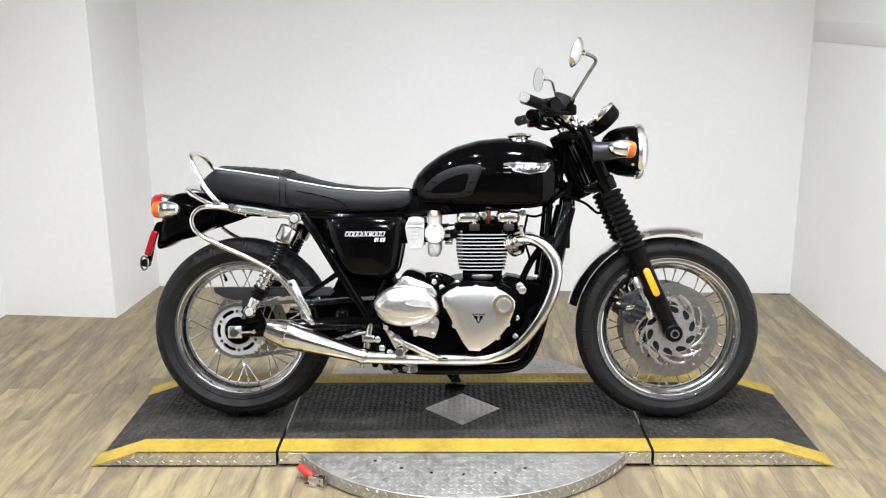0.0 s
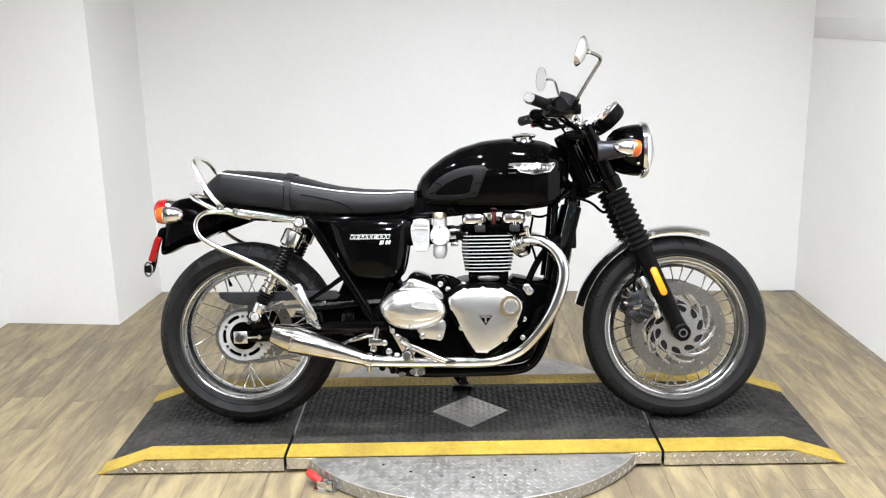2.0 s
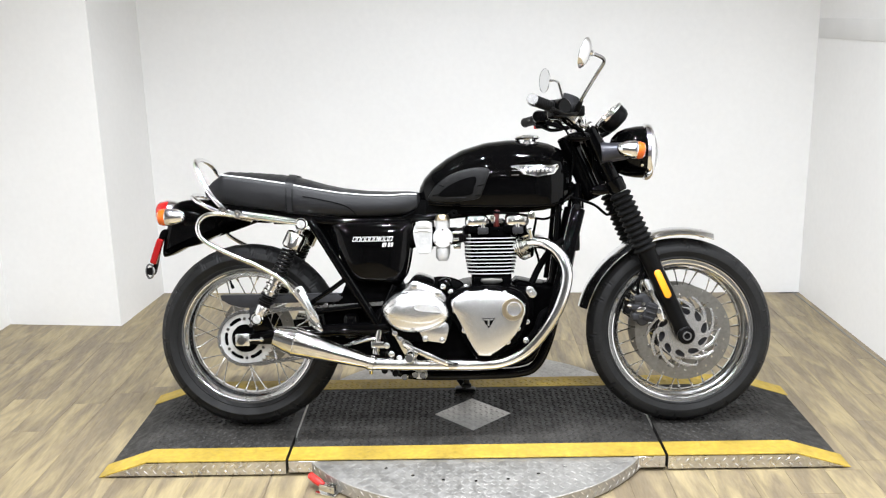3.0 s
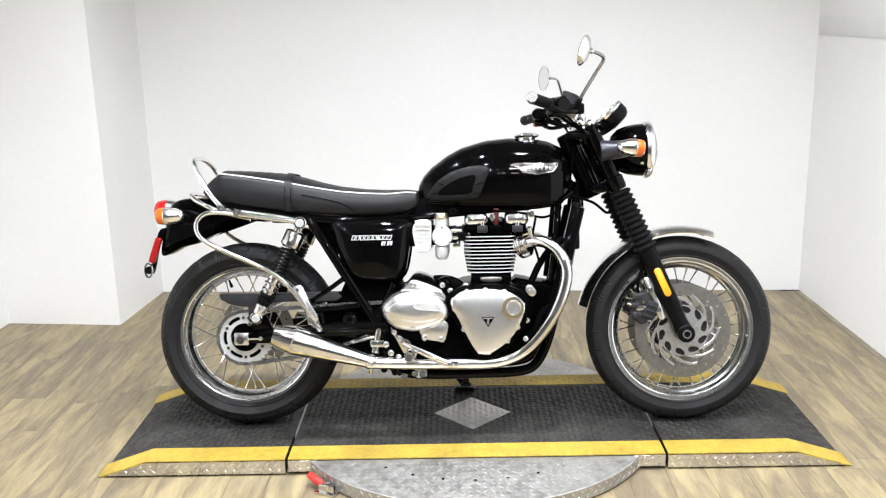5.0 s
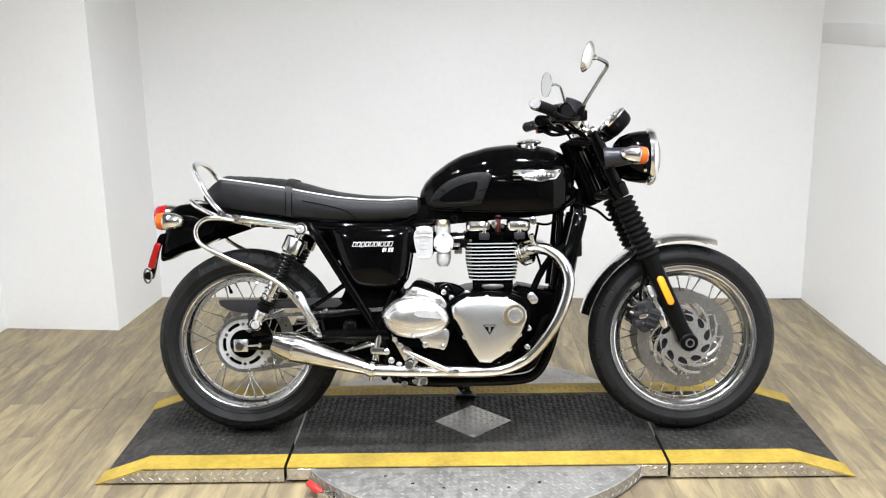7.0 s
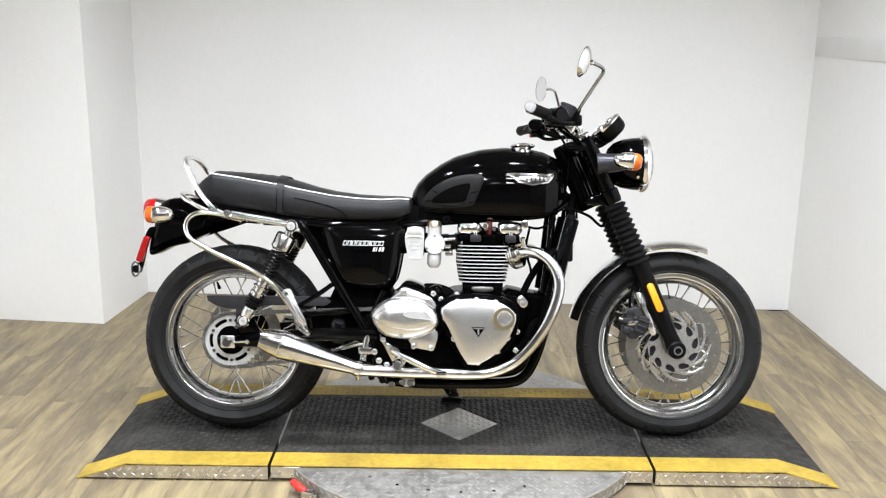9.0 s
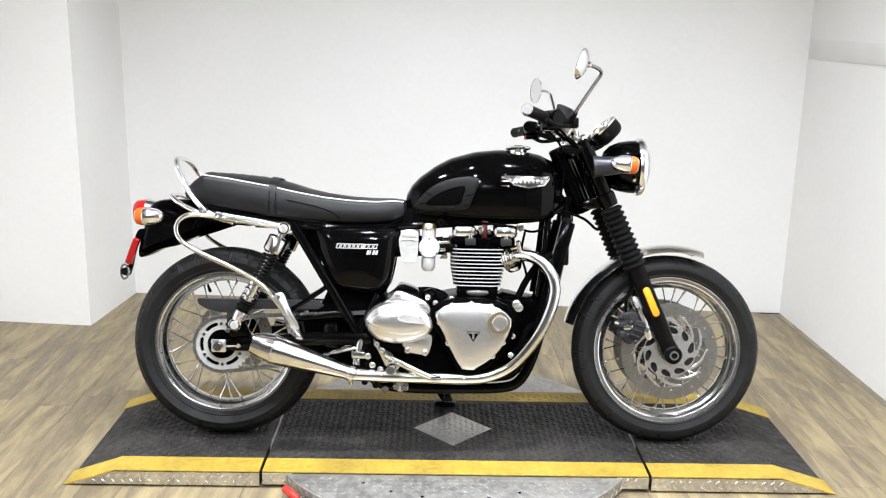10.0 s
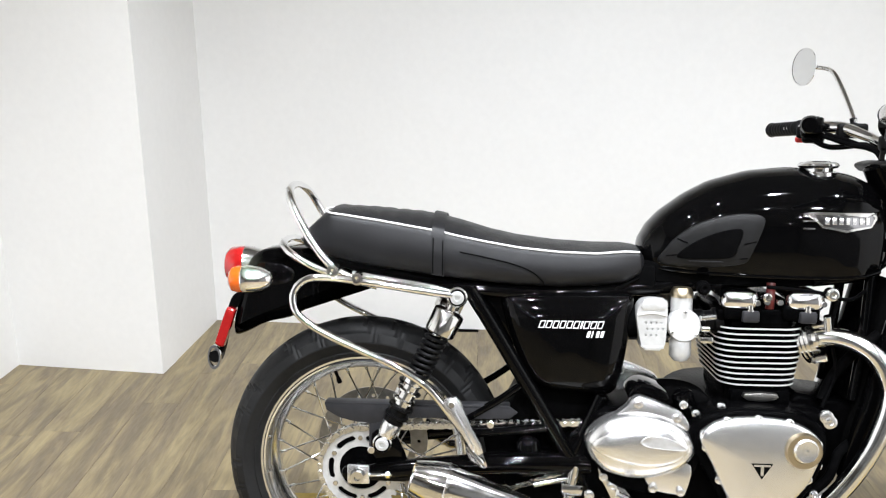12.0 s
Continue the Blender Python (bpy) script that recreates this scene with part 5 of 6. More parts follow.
def shock(s):
    top, low = Vector((-0.523, s * 0.137, 0.686)), Vector((-0.675, s * 0.137, 0.378))
    at = lambda u: top.lerp(low, u)
    ob = part("rear_shock", turned(at(0.05), at(0.95), [(0, 0), (0.0105, 0), (0.0105, 1), (0, 1)], 20), STEEL, bike, "chrome-covered rear shock absorber")
    part("upper_can", turned(at(0.09), at(0.245), [(0, 0), (0.022, 0), (0.030, 0.06), (0.0325, 0.12), (0.0325, 0.94), (0.0295, 1), (0, 1)], 32), STEEL, ob, "bright metal spring can")
    coil = []
    turns = 8
    d = (low - top).normalized()
    u_ = d.orthogonal().normalized()
    v_ = d.cross(u_)
    for i in range(turns * 14 + 1):
        a = 2 * math.pi * i / 14
        coil.append(at(0.25 + 0.28 * i / (turns * 14)) + 0.0215 * (math.cos(a) * u_ + math.sin(a) * v_))
    part("spring", tube(coil, 0.0042, 8, smooth=False), SATIN, ob, "black coil spring")
    part("adjuster", turned(at(0.745), at(0.86), [(0, 0), (0.026, 0), (0.027, 0.12), (0.020, 0.2), (0.020, 0.45), (0.026, 0.5), (0.026, 0.62), (0.021, 0.7), (0.021, 1), (0, 1)], 24), SATIN, ob)
    part("collar", turned(at(0.545), at(0.60), [(0, 0), (0.0205, 0), (0.0225, 0.3), (0.0225, 0.8), (0.019, 1), (0, 1)], 24), CHROME, ob)
    part("sleeve", turned(at(0.60), at(0.75), [(0, 0), (0.0175, 0), (0.0175, 0.2), (0.026, 0.25), (0.026, 0.32), (0.0175, 0.37), (0.0175, 0.62), (0.0255, 0.67), (0.0255, 0.74), (0.018, 0.8), (0.018, 1), (0, 1)], 24), STEEL, ob, "ringed steel damper sleeve")
    part("lower_clevis", turned(at(0.86), at(0.985), [(0, 0), (0.019, 0), (0.0215, 0.15), (0.019, 0.7), (0.013, 1), (0, 1)], 24), BRUSHED, ob)
    for p, r in ((top, 0.021), (low, 0.020)):
        part("bush", rod(p + Vector((0, s * -0.016, 0)), p + Vector((0, s * 0.014, 0)), r, 28), STEEL, ob)
        part("rubber_ring", turned(p + Vector((0, s * 0.010, 0)), p + Vector((0, s * 0.0155, 0)), [(0, 0), (0.0172, 0), (0.0172, 0.8), (0.0160, 1), (0, 1)], 24), DARK, ob)
        part("bolt_head", turned(p + Vector((0, s * 0.012, 0)), p + Vector((0, s * 0.024, 0)), [(0, 0), (0.0138, 0), (0.0138, 0.42), (0.0105, 0.35), (0.0105, 1), (0.006, 1), (0.005, 0.6), (0, 0.6)], 20), CAST, ob)


mirrored(shock)

# rear mudguard, tail lamp, rear signals
TAIL = [(-0.64, 0.725), (-0.70, 0.745), (-0.80, 0.768), (-0.915, 0.772), (-0.968, 0.762), (-0.990, 0.735), (-1.002, 0.690), (-1.014, 0.645), (-1.022, 0.605), (-1.018, 0.580), (-0.990, 0.588), (-0.950, 0.608), (-0.900, 0.620), (-0.860, 0.640), (-0.80, 0.668), (-0.72, 0.690), (-0.65, 0.690)]
tail = part("rear_mudguard", slab(rounded([(x + 0.010, z) for x, z in TAIL], 3), -0.060, 0.060, 0.022, 4), GLOSS, bike, "gloss black rear mudguard")
lamp_ob = part("tail_lamp", joined(lathe([(0.001, -0.950), (0.030, -0.950), (0.036, -0.960), (0.041, -0.982), (0.0425, -0.996), (0.001, -0.996)], "x", 32, (0, 0, 0.727)), box(-0.985, -0.925, -0.02, 0.02, 0.736, 0.762, 0.006, 3)), CHROME, bike, "round tail lamp on a chrome base")
part("lens", lathe([(0.001, -0.996), (0.0415, -0.996), (0.0415, -1.008), (0.039, -1.028), (0.031, -1.036), (0.001, -1.038)], "x", 36, (0, 0, 0.727)), RED, lamp_ob, "red tail lamp lens")
mirrored(lambda s: signal("rear_signal", (-0.900, s * 0.142, 0.716), (-0.993, s * 0.142, 0.715), (-0.947, s * 0.03, 0.716), s))
plate = part("plate_bracket", slab(rounded([(-0.990, 0.672), (-1.010, 0.668), (-1.026, 0.625), (-1.041, 0.555), (-1.050, 0.525), (-1.044, 0.522), (-1.034, 0.555), (-1.018, 0.625), (-0.996, 0.650)], 3), -0.060, -0.020, 0.002), DARK, bike, "black number plate bracket")
part("side_reflector", moved(dome(rounded([(-0.010, -0.045), (0.010, -0.045), (0.0125, -0.03), (0.0125, 0.04), (0.009, 0.052), (-0.009, 0.052), (-0.0125, 0.04), (-0.0125, -0.03)], 3), -0.068, 0.008, ((1, 0), (1, 0.5), (0.9, 1)), back=-0.06), Matrix.Translation((-1.025, 0, 0.598)) @ Matrix.Rotation(radians(19), 4, "Y") @ Matrix.Diagonal((0.84, 1, 0.88, 1))), RED, plate, "red side reflector")
part("plate_lamp", joined(rod((-1.050, -0.066, 0.534), (-1.050, -0.035, 0.534), 0.013, 20)), SATIN, plate)
part("lamp_ring", moved(lathe([(0.0145, -0.002), (0.019, -0.002), (0.019, 0.006), (0.0145, 0.006)], "y", 24, closed=True), Matrix.Translation((-1.050, -0.068, 0.534)) @ Matrix.Diagonal((0.75, 1, 1.4, 1))), CHROME, plate)

# side covers with a decal
SIDE = [(-0.432, 0.679), (-0.426, 0.640), (-0.412, 0.595), (-0.385, 0.532), (-0.362, 0.503), (-0.335, 0.490), (-0.280, 0.484), (-0.222, 0.482), (-0.198, 0.492), (-0.184, 0.530), (-0.172, 0.600), (-0.165, 0.660), (-0.166, 0.688), (-0.200, 0.694), (-0.300, 0.695), (-0.405, 0.693)]


COVER = rounded(SIDE, 4)
CURVE = ((1, 0), (0.99, 0.10), (0.965, 0.24), (0.925, 0.38), (0.87, 0.51), (0.79, 0.64), (0.69, 0.755), (0.57, 0.85), (0.44, 0.92), (0.30, 0.965), (0.15, 0.993), (0.04, 1.0))


def cover_depth(x, z):
    """How far the side cover stands out at a place of its face."""
    mx, mz = (sum(p[k] for p in COVER) / len(COVER) for k in (0, 1))
    best = min(COVER, key=lambda p: abs((math.atan2(p[1] - mz, p[0] - mx) - math.atan2(z - mz, x - mx) + math.pi) % (2 * math.pi) - math.pi))
    k = math.hypot(x - mx, z - mz) / math.hypot(best[0] - mx, best[1] - mz)
    return 0.106 + 0.042 * float(np.interp(k, [c[0] for c in CURVE[::-1]], [c[1] for c in CURVE[::-1]]))


def side_cover(s):
    ob = part("side_cover", dome(COVER, s * 0.106, 0.042, CURVE, back=s * 0.088, side=s), GLOSS, bike, "gloss black side cover with white decal", 75)

    def decal(x0, z0, x1, z1, lean):
        pts = [(x0, z0), (x1, z0), (x1 + lean, z1), (x0 + lean, z1)]
        part("decal_bar", skin(bmesh.new(), [[(x, s * (cover_depth(x, z) + d), z) for x, z in pts] for d in (-0.003, 0.0006)]), WHITE, ob)

    # the decal is drawn as plain slanted bars
    x = -0.358
    for i in range(10):
        w = 0.0112 if i != 6 else 0.004
        if i == 6:
            decal(x, 0.627, x + 0.004, 0.642, 0.0045)
        else:
            decal(x, 0.627, x + w, 0.6288, 0.0006)
            decal(x + 0.0040, 0.6402, x + 0.0040 + w, 0.642, 0.0006)
            decal(x, 0.6288, x + 0.0018, 0.6402, 0.0040)
            decal(x + w - 0.0018, 0.6288, x + w, 0.6402, 0.0040)
        x += w + 0.0026
    for i in range(4):
        x = -0.262 + i * 0.0092
        decal(x, 0.609, x + (0.0032 if i == 1 else 0.0066), 0.622, 0.0036)


mirrored(side_cover)
part("frame_cover", slab([(-0.505, 0.702), (-0.425, 0.702), (-0.398, 0.61), (-0.412, 0.575), (-0.455, 0.635)], -0.095, -0.085, 0.002), GLOSS, bike)
part("seat_nose", box(-0.185, -0.115, -0.085, 0.085, 0.698, 0.752, 0.008, 2), DARK, bike)
part("airbox", slab(rounded([(-0.44, 0.69), (-0.19, 0.70), (-0.19, 0.53), (-0.23, 0.49), (-0.34, 0.50), (-0.40, 0.56)], 3), -0.088, 0.088, 0.01), DARK, bike)

# engine
case = part("crankcase", joined(slab(rounded([(-0.255, 0.41), (-0.235, 0.455), (-0.15, 0.462), (-0.07, 0.466), (0.00, 0.470), (0.20, 0.470), (0.232, 0.43), (0.225, 0.35), (0.17, 0.27), (0.09, 0.225), (-0.12, 0.222), (-0.235, 0.25), (-0.262, 0.33)], 4), -0.14, 0.14, 0.025, 3),
                                slab(rounded([(-0.06, 0.43), (0.0, 0.475), (0.14, 0.475), (0.21, 0.43), (0.185, 0.32), (0.10, 0.245), (0.04, 0.245), (-0.03, 0.36)], 4), -0.19, 0.19, 0.012, 3),
                                slab(rounded([(-0.20, 0.44), (-0.11, 0.47), (-0.04, 0.43), (-0.035, 0.35), (-0.10, 0.30), (-0.20, 0.31), (-0.24, 0.37)], 4), -0.178, 0.178, 0.012, 3)), CRINKLE, bike, "black coated engine crankcase")
arch = []
for a in np.linspace(radians(0), radians(180), 24):
    arch.append((-0.075 + 0.085 * math.cos(a), 0.455 + 0.045 * math.sin(a)))
part("starter_cover", slab(arch, -0.10, -0.02, 0.008, 3), MATT, bike)
part("sprocket_box", joined(slab(rounded([(-0.172, 0.486), (-0.164, 0.508), (-0.140, 0.516), (-0.098, 0.500), (-0.092, 0.482), (-0.12, 0.468)], 3), -0.15, -0.06, 0.006, 3), *[rod((-0.166 + 0.01 * k, -0.152, 0.501 - 0.004 * k), (-0.106 + 0.008 * k, -0.152, 0.487 - 0.006 * k), 0.0025, 8) for k in range(3)]), GLOSS, bike)
part("starter_motor", turned((-0.066, -0.135, 0.500), (-0.050, -0.125, 0.452), [(0, 0), (0.016, 0.02), (0.022, 0.15), (0.023, 0.8), (0.02, 1), (0, 1)], 24), GLOSS, bike)
CLUTCH = [(-0.040, 0.424), (-0.022, 0.449), (0.010, 0.463), (0.070, 0.468), (0.135, 0.461), (0.178, 0.440), (0.198, 0.412), (0.190, 0.375), (0.165, 0.325), (0.125, 0.285), (0.080, 0.259), (0.055, 0.259), (0.035, 0.275), (0.010, 0.318), (-0.015, 0.372)]
GEAR = [(-0.262, 0.408), (-0.245, 0.436), (-0.212, 0.458), (-0.165, 0.468), (-0.110, 0.461), (-0.068, 0.440), (-0.046, 0.408), (-0.048, 0.378), (-0.075, 0.352), (-0.120, 0.336), (-0.165, 0.332), (-0.215, 0.343), (-0.248, 0.370)]


def bolts(places, y, s, owner, r=0.0065):
    for x, z in places:
        part("bolt", turned((x, s * (y - 0.006), z), (x, s * (y + 0.006), z), [(0, 0), (r * 1.25, 0), (r * 1.25, 0.55), (r, 0.6), (r, 0.95), (r * 0.8, 1), (r * 0.5, 1), (r * 0.45, 0.75), (0, 0.75)], 14), BRUSHED, owner)


def covers(s):
    c = part("clutch_cover", dome(rounded(CLUTCH, 4), s * 0.192, 0.022, ((1, 0), (1, 0.35), (0.985, 0.55), (0.955, 0.68), (0.90, 0.76), (0.75, 0.86), (0.5, 0.95), (0.22, 1.0)), back=s * 0.17, side=s), BRUSHED, bike, "brushed aluminium heart-shaped engine cover", 60)
    bolts([(0.012, 0.458), (0.072, 0.463), (0.132, 0.457), (0.188, 0.416), (0.172, 0.345), (0.140, 0.302), (0.080, 0.266), (0.052, 0.268), (0.002, 0.340), (-0.026, 0.405), (-0.030, 0.432)], 0.199, s, c, 0.0075)
    ring = part("oil_cap_ring", turned((0.157, s * 0.195, 0.407), (0.157, s * 0.221, 0.407), [(0, 0), (0.0355, 0), (0.0355, 0.85), (0.033, 1), (0.0235, 1), (0.0225, 0.9), (0, 0.9)], 44), GOLD, c, "gold oil filler ring")
    part("oil_cap", turned((0.160, s * 0.215, 0.409), (0.160, s * 0.226, 0.409), [(0, 0), (0.0245, 0), (0.0245, 0.6), (0.021, 1), (0.006, 0.85), (0, 0.9)], 36), BRUSHED, c, "silver filler cap")
    part("cover_badge", slab([(0.058, 0.380), (0.100, 0.380), (0.079, 0.348)], min(s * 0.205, s * 0.2155), max(s * 0.205, s * 0.2155), 0.001), DARK, c, "black triangular badge")
    for x0, x1, z0, z1 in ((0.063, 0.095, 0.374, 0.378), (0.076, 0.082, 0.356, 0.376)):
        part("badge_bar", slab([(x0, z0), (x1, z0), (x1, z1), (x0, z1)], min(s * 0.214, s * 0.2162), max(s * 0.214, s * 0.2162), 0), BRUSHED, c)
    g = part("gearbox_cover", dome(rounded(GEAR, 4), s * 0.172, 0.040, ((1, 0), (1, 0.12), (0.985, 0.30), (0.94, 0.52), (0.86, 0.70), (0.72, 0.85), (0.52, 0.95), (0.28, 0.99), (0.1, 1.0)), back=s * 0.155, side=s), BRUSHED, bike, "brushed aluminium oval gearbox cover", 60)
    part("cover_tab", joined(slab(rounded([(-0.208, 0.448), (-0.182, 0.478), (-0.168, 0.495), (-0.148, 0.497), (-0.088, 0.474), (-0.064, 0.458), (-0.052, 0.420), (-0.12, 0.425)], 3), min(s * 0.155, s * 0.180), max(s * 0.155, s * 0.180), 0.005), slab(rounded([(-0.145, 0.345), (-0.130, 0.312), (-0.108, 0.302), (-0.068, 0.298), (-0.055, 0.312), (-0.050, 0.36), (-0.10, 0.37)], 3), min(s * 0.155, s * 0.180), max(s * 0.155, s * 0.180), 0.005)), BRUSHED, g)
    lens = rounded([(-0.158, 0.417), (-0.140, 0.429), (-0.105, 0.425), (-0.078, 0.411), (-0.066, 0.400), (-0.100, 0.402), (-0.143, 0.407)], 3)

    def swell(x, z):
        f = math.hypot((x + 0.155) / 0.108, (z - 0.40) / 0.068)
        return 0.172 + 0.040 * float(np.interp(f, (0.1, 0.28, 0.52, 0.72, 0.86, 0.94, 0.985, 1), (1.0, 0.99, 0.95, 0.85, 0.70, 0.52, 0.30, 0.0)))

    band = rounded([(-0.252, 0.404), (-0.222, 0.428), (-0.175, 0.444), (-0.125, 0.446), (-0.080, 0.432), (-0.053, 0.404), (-0.062, 0.384), (-0.105, 0.366), (-0.160, 0.366), (-0.220, 0.382)], 3)
    bx, bz = -0.152, 0.405
    part("cover_bulge", skin(bmesh.new(), [[(bx + k * (x - bx), s * (swell(bx + k * (x - bx), bz + k * (z - bz)) + d), bz + k * (z - bz)) for x, z in band]
                                           for k, d in ((1, -0.004), (1, -0.0004), (0.96, 0.0010), (0.90, 0.0022), (0.8, 0.0032), (0.6, 0.0041), (0.4, 0.0044), (0.2, 0.0044), (0.05, 0.0044))]), BRUSHED, g, sharp=60)
    cx, cz = -0.112, 0.413
    part("cover_recess", skin(bmesh.new(), [[(cx + k * (x - cx), s * (swell(cx + k * (x - cx), cz + k * (z - cz)) + d), cz + k * (z - cz)) for x, z in lens] for k, d in ((1, 0.002), (1, 0.0052), (0.95, 0.0058), (0.90, 0.0047), (0.5, 0.0046), (0.1, 0.0046))]), INSET, g)
    bolts([(-0.158, 0.484), (-0.082, 0.457), (-0.125, 0.312), (-0.070, 0.306)], 0.182, s, g, 0.0075)


mirrored(covers)
bolts([(0.215, 0.462), (0.222, 0.452)], 0.165, -1, case, 0.011)
bolts([(-0.065, 0.478), (-0.04, 0.46), (-0.05, 0.40), (0.01, 0.475), (0.205, 0.36), (0.20, 0.30)], 0.158, -1, case, 0.007)

# cylinders with machined fin edges
def fin_block(name, x0, x1, half, z0, z1, r):
    out = []
    for cx, cy, a0 in ((x1 - r, half - r, 0), (x0 + r, half - r, 90), (x0 + r, -half + r, 180), (x1 - r, -half + r, 270)):
        out += [(cx + r * math.cos(radians(a0 + k * 15)), cy + r * math.sin(radians(a0 + k * 15))) for k in range(7)]
    bm = bmesh.new()
    skin(bm, [[(x, y, z) for x, y in out] for z in (z0, z1)])
    bm.normal_update()
    for f in bm.faces:
        f.material_index = 1 if abs(f.normal.z) < 0.5 else 0
    return bm


barrel = part("cylinder_block", joined(fin_block("", 0.028, 0.160, 0.118, 0.48, 0.655, 0.03), box(0.035, 0.155, -0.125, 0.125, 0.470, 0.505, 0.006)), CRINKLE, bike, "black finned twin cylinder block")
for i in range(11):
    z = 0.513 + i * 0.0116
    grow = 0.010 * min(1, i / 5)
    bm = fin_block("fin", 0.016 - grow, 0.170 + grow, 0.128 + 0.004 * min(1, i / 5), z, z + 0.0034, 0.045)
    part("fin", bm, [CRINKLE, SILVER], barrel)
part("breather_badge", slab(rounded([(0.060, 0.499), (0.125, 0.499), (0.118, 0.484), (0.068, 0.484)], 2), -0.137, -0.12, 0.003), GREY_STEEL, barrel)
head = part("cylinder_head", joined(box(0.005, 0.210, -0.115, 0.115, 0.643, 0.668, 0.006), box(0.015, 0.090, -0.128, 0.128, 0.645, 0.680, 0.010, 3), box(0.132, 0.207, -0.128, 0.128, 0.645, 0.680, 0.010, 3), box(0.02, 0.20, -0.10, 0.10, 0.66, 0.69, 0.01)), CRINKLE, bike, "black cylinder head")
for x0 in (0.008, 0.138):
    cov = part("cam_cover", moved(box(x0, x0 + 0.079, -0.132, 0.132, 0.664, 0.708, 0.020, 5), Matrix()), CHROME, head, "polished cam cover")
    part("bolt", rod((x0 + 0.072, -0.118, 0.683), (x0 + 0.072, -0.134, 0.683), 0.006, 12), STEEL, cov)
for x0 in (0.050, 0.163):
    block = part("valve_block", box(x0, x0 + 0.034, -0.137, -0.110, 0.644, 0.667, 0.004), GUARD_GREY, head, "dark grey cast block under the cam cover")
    part("bolt", turned((x0 + 0.017, -0.128, 0.664), (x0 + 0.017, -0.128, 0.677), [(0, 0), (0.008, 0), (0.008, 0.4), (0.006, 0.45), (0.006, 1), (0, 1)], 12), STEEL, block)
for x in (0.100, 0.126):
    part("lead_clip", rod((x, -0.112, 0.684), (x, -0.128, 0.684), 0.006, 12), CHROME, head)
part("plug_lead", tube([(0.112, -0.100, 0.662), (0.112, -0.104, 0.69), (0.114, -0.098, 0.72)], 0.009, 14), RED_LEAD, head, "dark red plug lead")
for x, z, r in ((0.098, 0.695, 0.009), (0.225, 0.703, 0.013), (-0.028, 0.712, 0.014)):
    part("union", turned((x, -0.115, z), (x, -0.142, z), [(0, 0), (r, 0), (r, 0.7), (r * 0.7, 0.75), (r * 0.7, 1), (r * 0.4, 1), (0, 0.8)], 18), STEEL if x > 0 else DARK, head)


def throttle(s):
    body = part("throttle_body", turned((-0.066, s * 0.105, 0.558), (-0.066, s * 0.105, 0.694), [(0, 0), (0.014, 0), (0.022, 0.08), (0.022, 0.30), (0.019, 0.33), (0.019, 0.70), (0.022, 0.72), (0.022, 1), (0, 1)], 32), CAST, bike, "cast throttle body")
    part("cap", turned((-0.066, s * 0.105, 0.690), (-0.066, s * 0.105, 0.709), [(0, 0), (0.0235, 0), (0.0235, 0.5), (0.020, 0.8), (0.018, 1), (0, 1)], 32), GOLD, body, "gold top cap")
    part("round_cover", turned((-0.064, s * 0.095, 0.634), (-0.064, s * 0.134, 0.634), [(0, 0), (0.033, 0), (0.0335, 0.85), (0.031, 1), (0, 1)], 36), SILVER, body, "flat round side cover")
    bolts([(-0.064, 0.663), (-0.040, 0.618), (-0.089, 0.622)], 0.134, s, body, 0.003)
    part("intake", turned((-0.045, s * 0.085, 0.634), (0.02, s * 0.085, 0.640), [(0, 0), (0.026, 0), (0.026, 0.4), (0.022, 0.45), (0.022, 0.7), (0.027, 0.75), (0.027, 1), (0, 1)], 28), SATIN, body)
    part("airbox_boot", turned((-0.18, s * 0.085, 0.634), (-0.085, s * 0.085, 0.634), [(0, 0), (0.036, 0), (0.030, 0.5), (0.030, 1), (0, 1)], 28), DARK, body)
    dots = [circle(-0.142 + 0.0105 * i + 0.003 * (j % 2), 0.640 - 0.0125 * j, 0.0029, 8) for j in range(3) for i in range(4 - (j == 2))]
    shell = [(-0.160, 0.655), (-0.154, 0.676), (-0.138, 0.686), (-0.106, 0.685), (-0.099, 0.676), (-0.100, 0.610), (-0.104, 0.590), (-0.108, 0.586), (-0.146, 0.588), (-0.150, 0.598), (-0.156, 0.625)]
    side = part("injector_shield", pierced(rounded(shell, 3), dots, s * 0.134, s * 0.130), CAST, body, "perforated silver shield")
    part("shield_rib", tube([(-0.157, s * 0.134, 0.655), (-0.13, s * 0.136, 0.660), (-0.101, s * 0.134, 0.655)], 0.0028, 8, 3), CAST, body)
    part("shield_cap", slab(rounded([(-0.150, 0.682), (-0.138, 0.690), (-0.110, 0.689), (-0.104, 0.680), (-0.105, 0.666), (-0.150, 0.666)], 2), min(s * 0.120, s * 0.137), max(s * 0.120, s * 0.137), 0.004), CAST, body)
    part("shield_foot", slab([(-0.145, 0.592), (-0.108, 0.592), (-0.112, 0.583), (-0.142, 0.583)], min(s * 0.110, s * 0.137), max(s * 0.110, s * 0.137), 0.002), CAST, body)
    part("shield_body", slab(rounded(shell, 3), min(s * 0.085, s * 0.1295), max(s * 0.085, s * 0.1295), 0.004), CAST, body)
    part("linkage", joined(rod((-0.03, s * 0.128, 0.628), (-0.012, s * 0.128, 0.628), 0.007, 10), rod((-0.032, s * 0.128, 0.650), (0.0, s * 0.122, 0.652), 0.006, 10), box(-0.03, -0.005, min(s * 0.10, s * 0.13), max(s * 0.10, s * 0.13), 0.598, 0.612, 0.003)), STEEL, body)


mirrored(throttle)


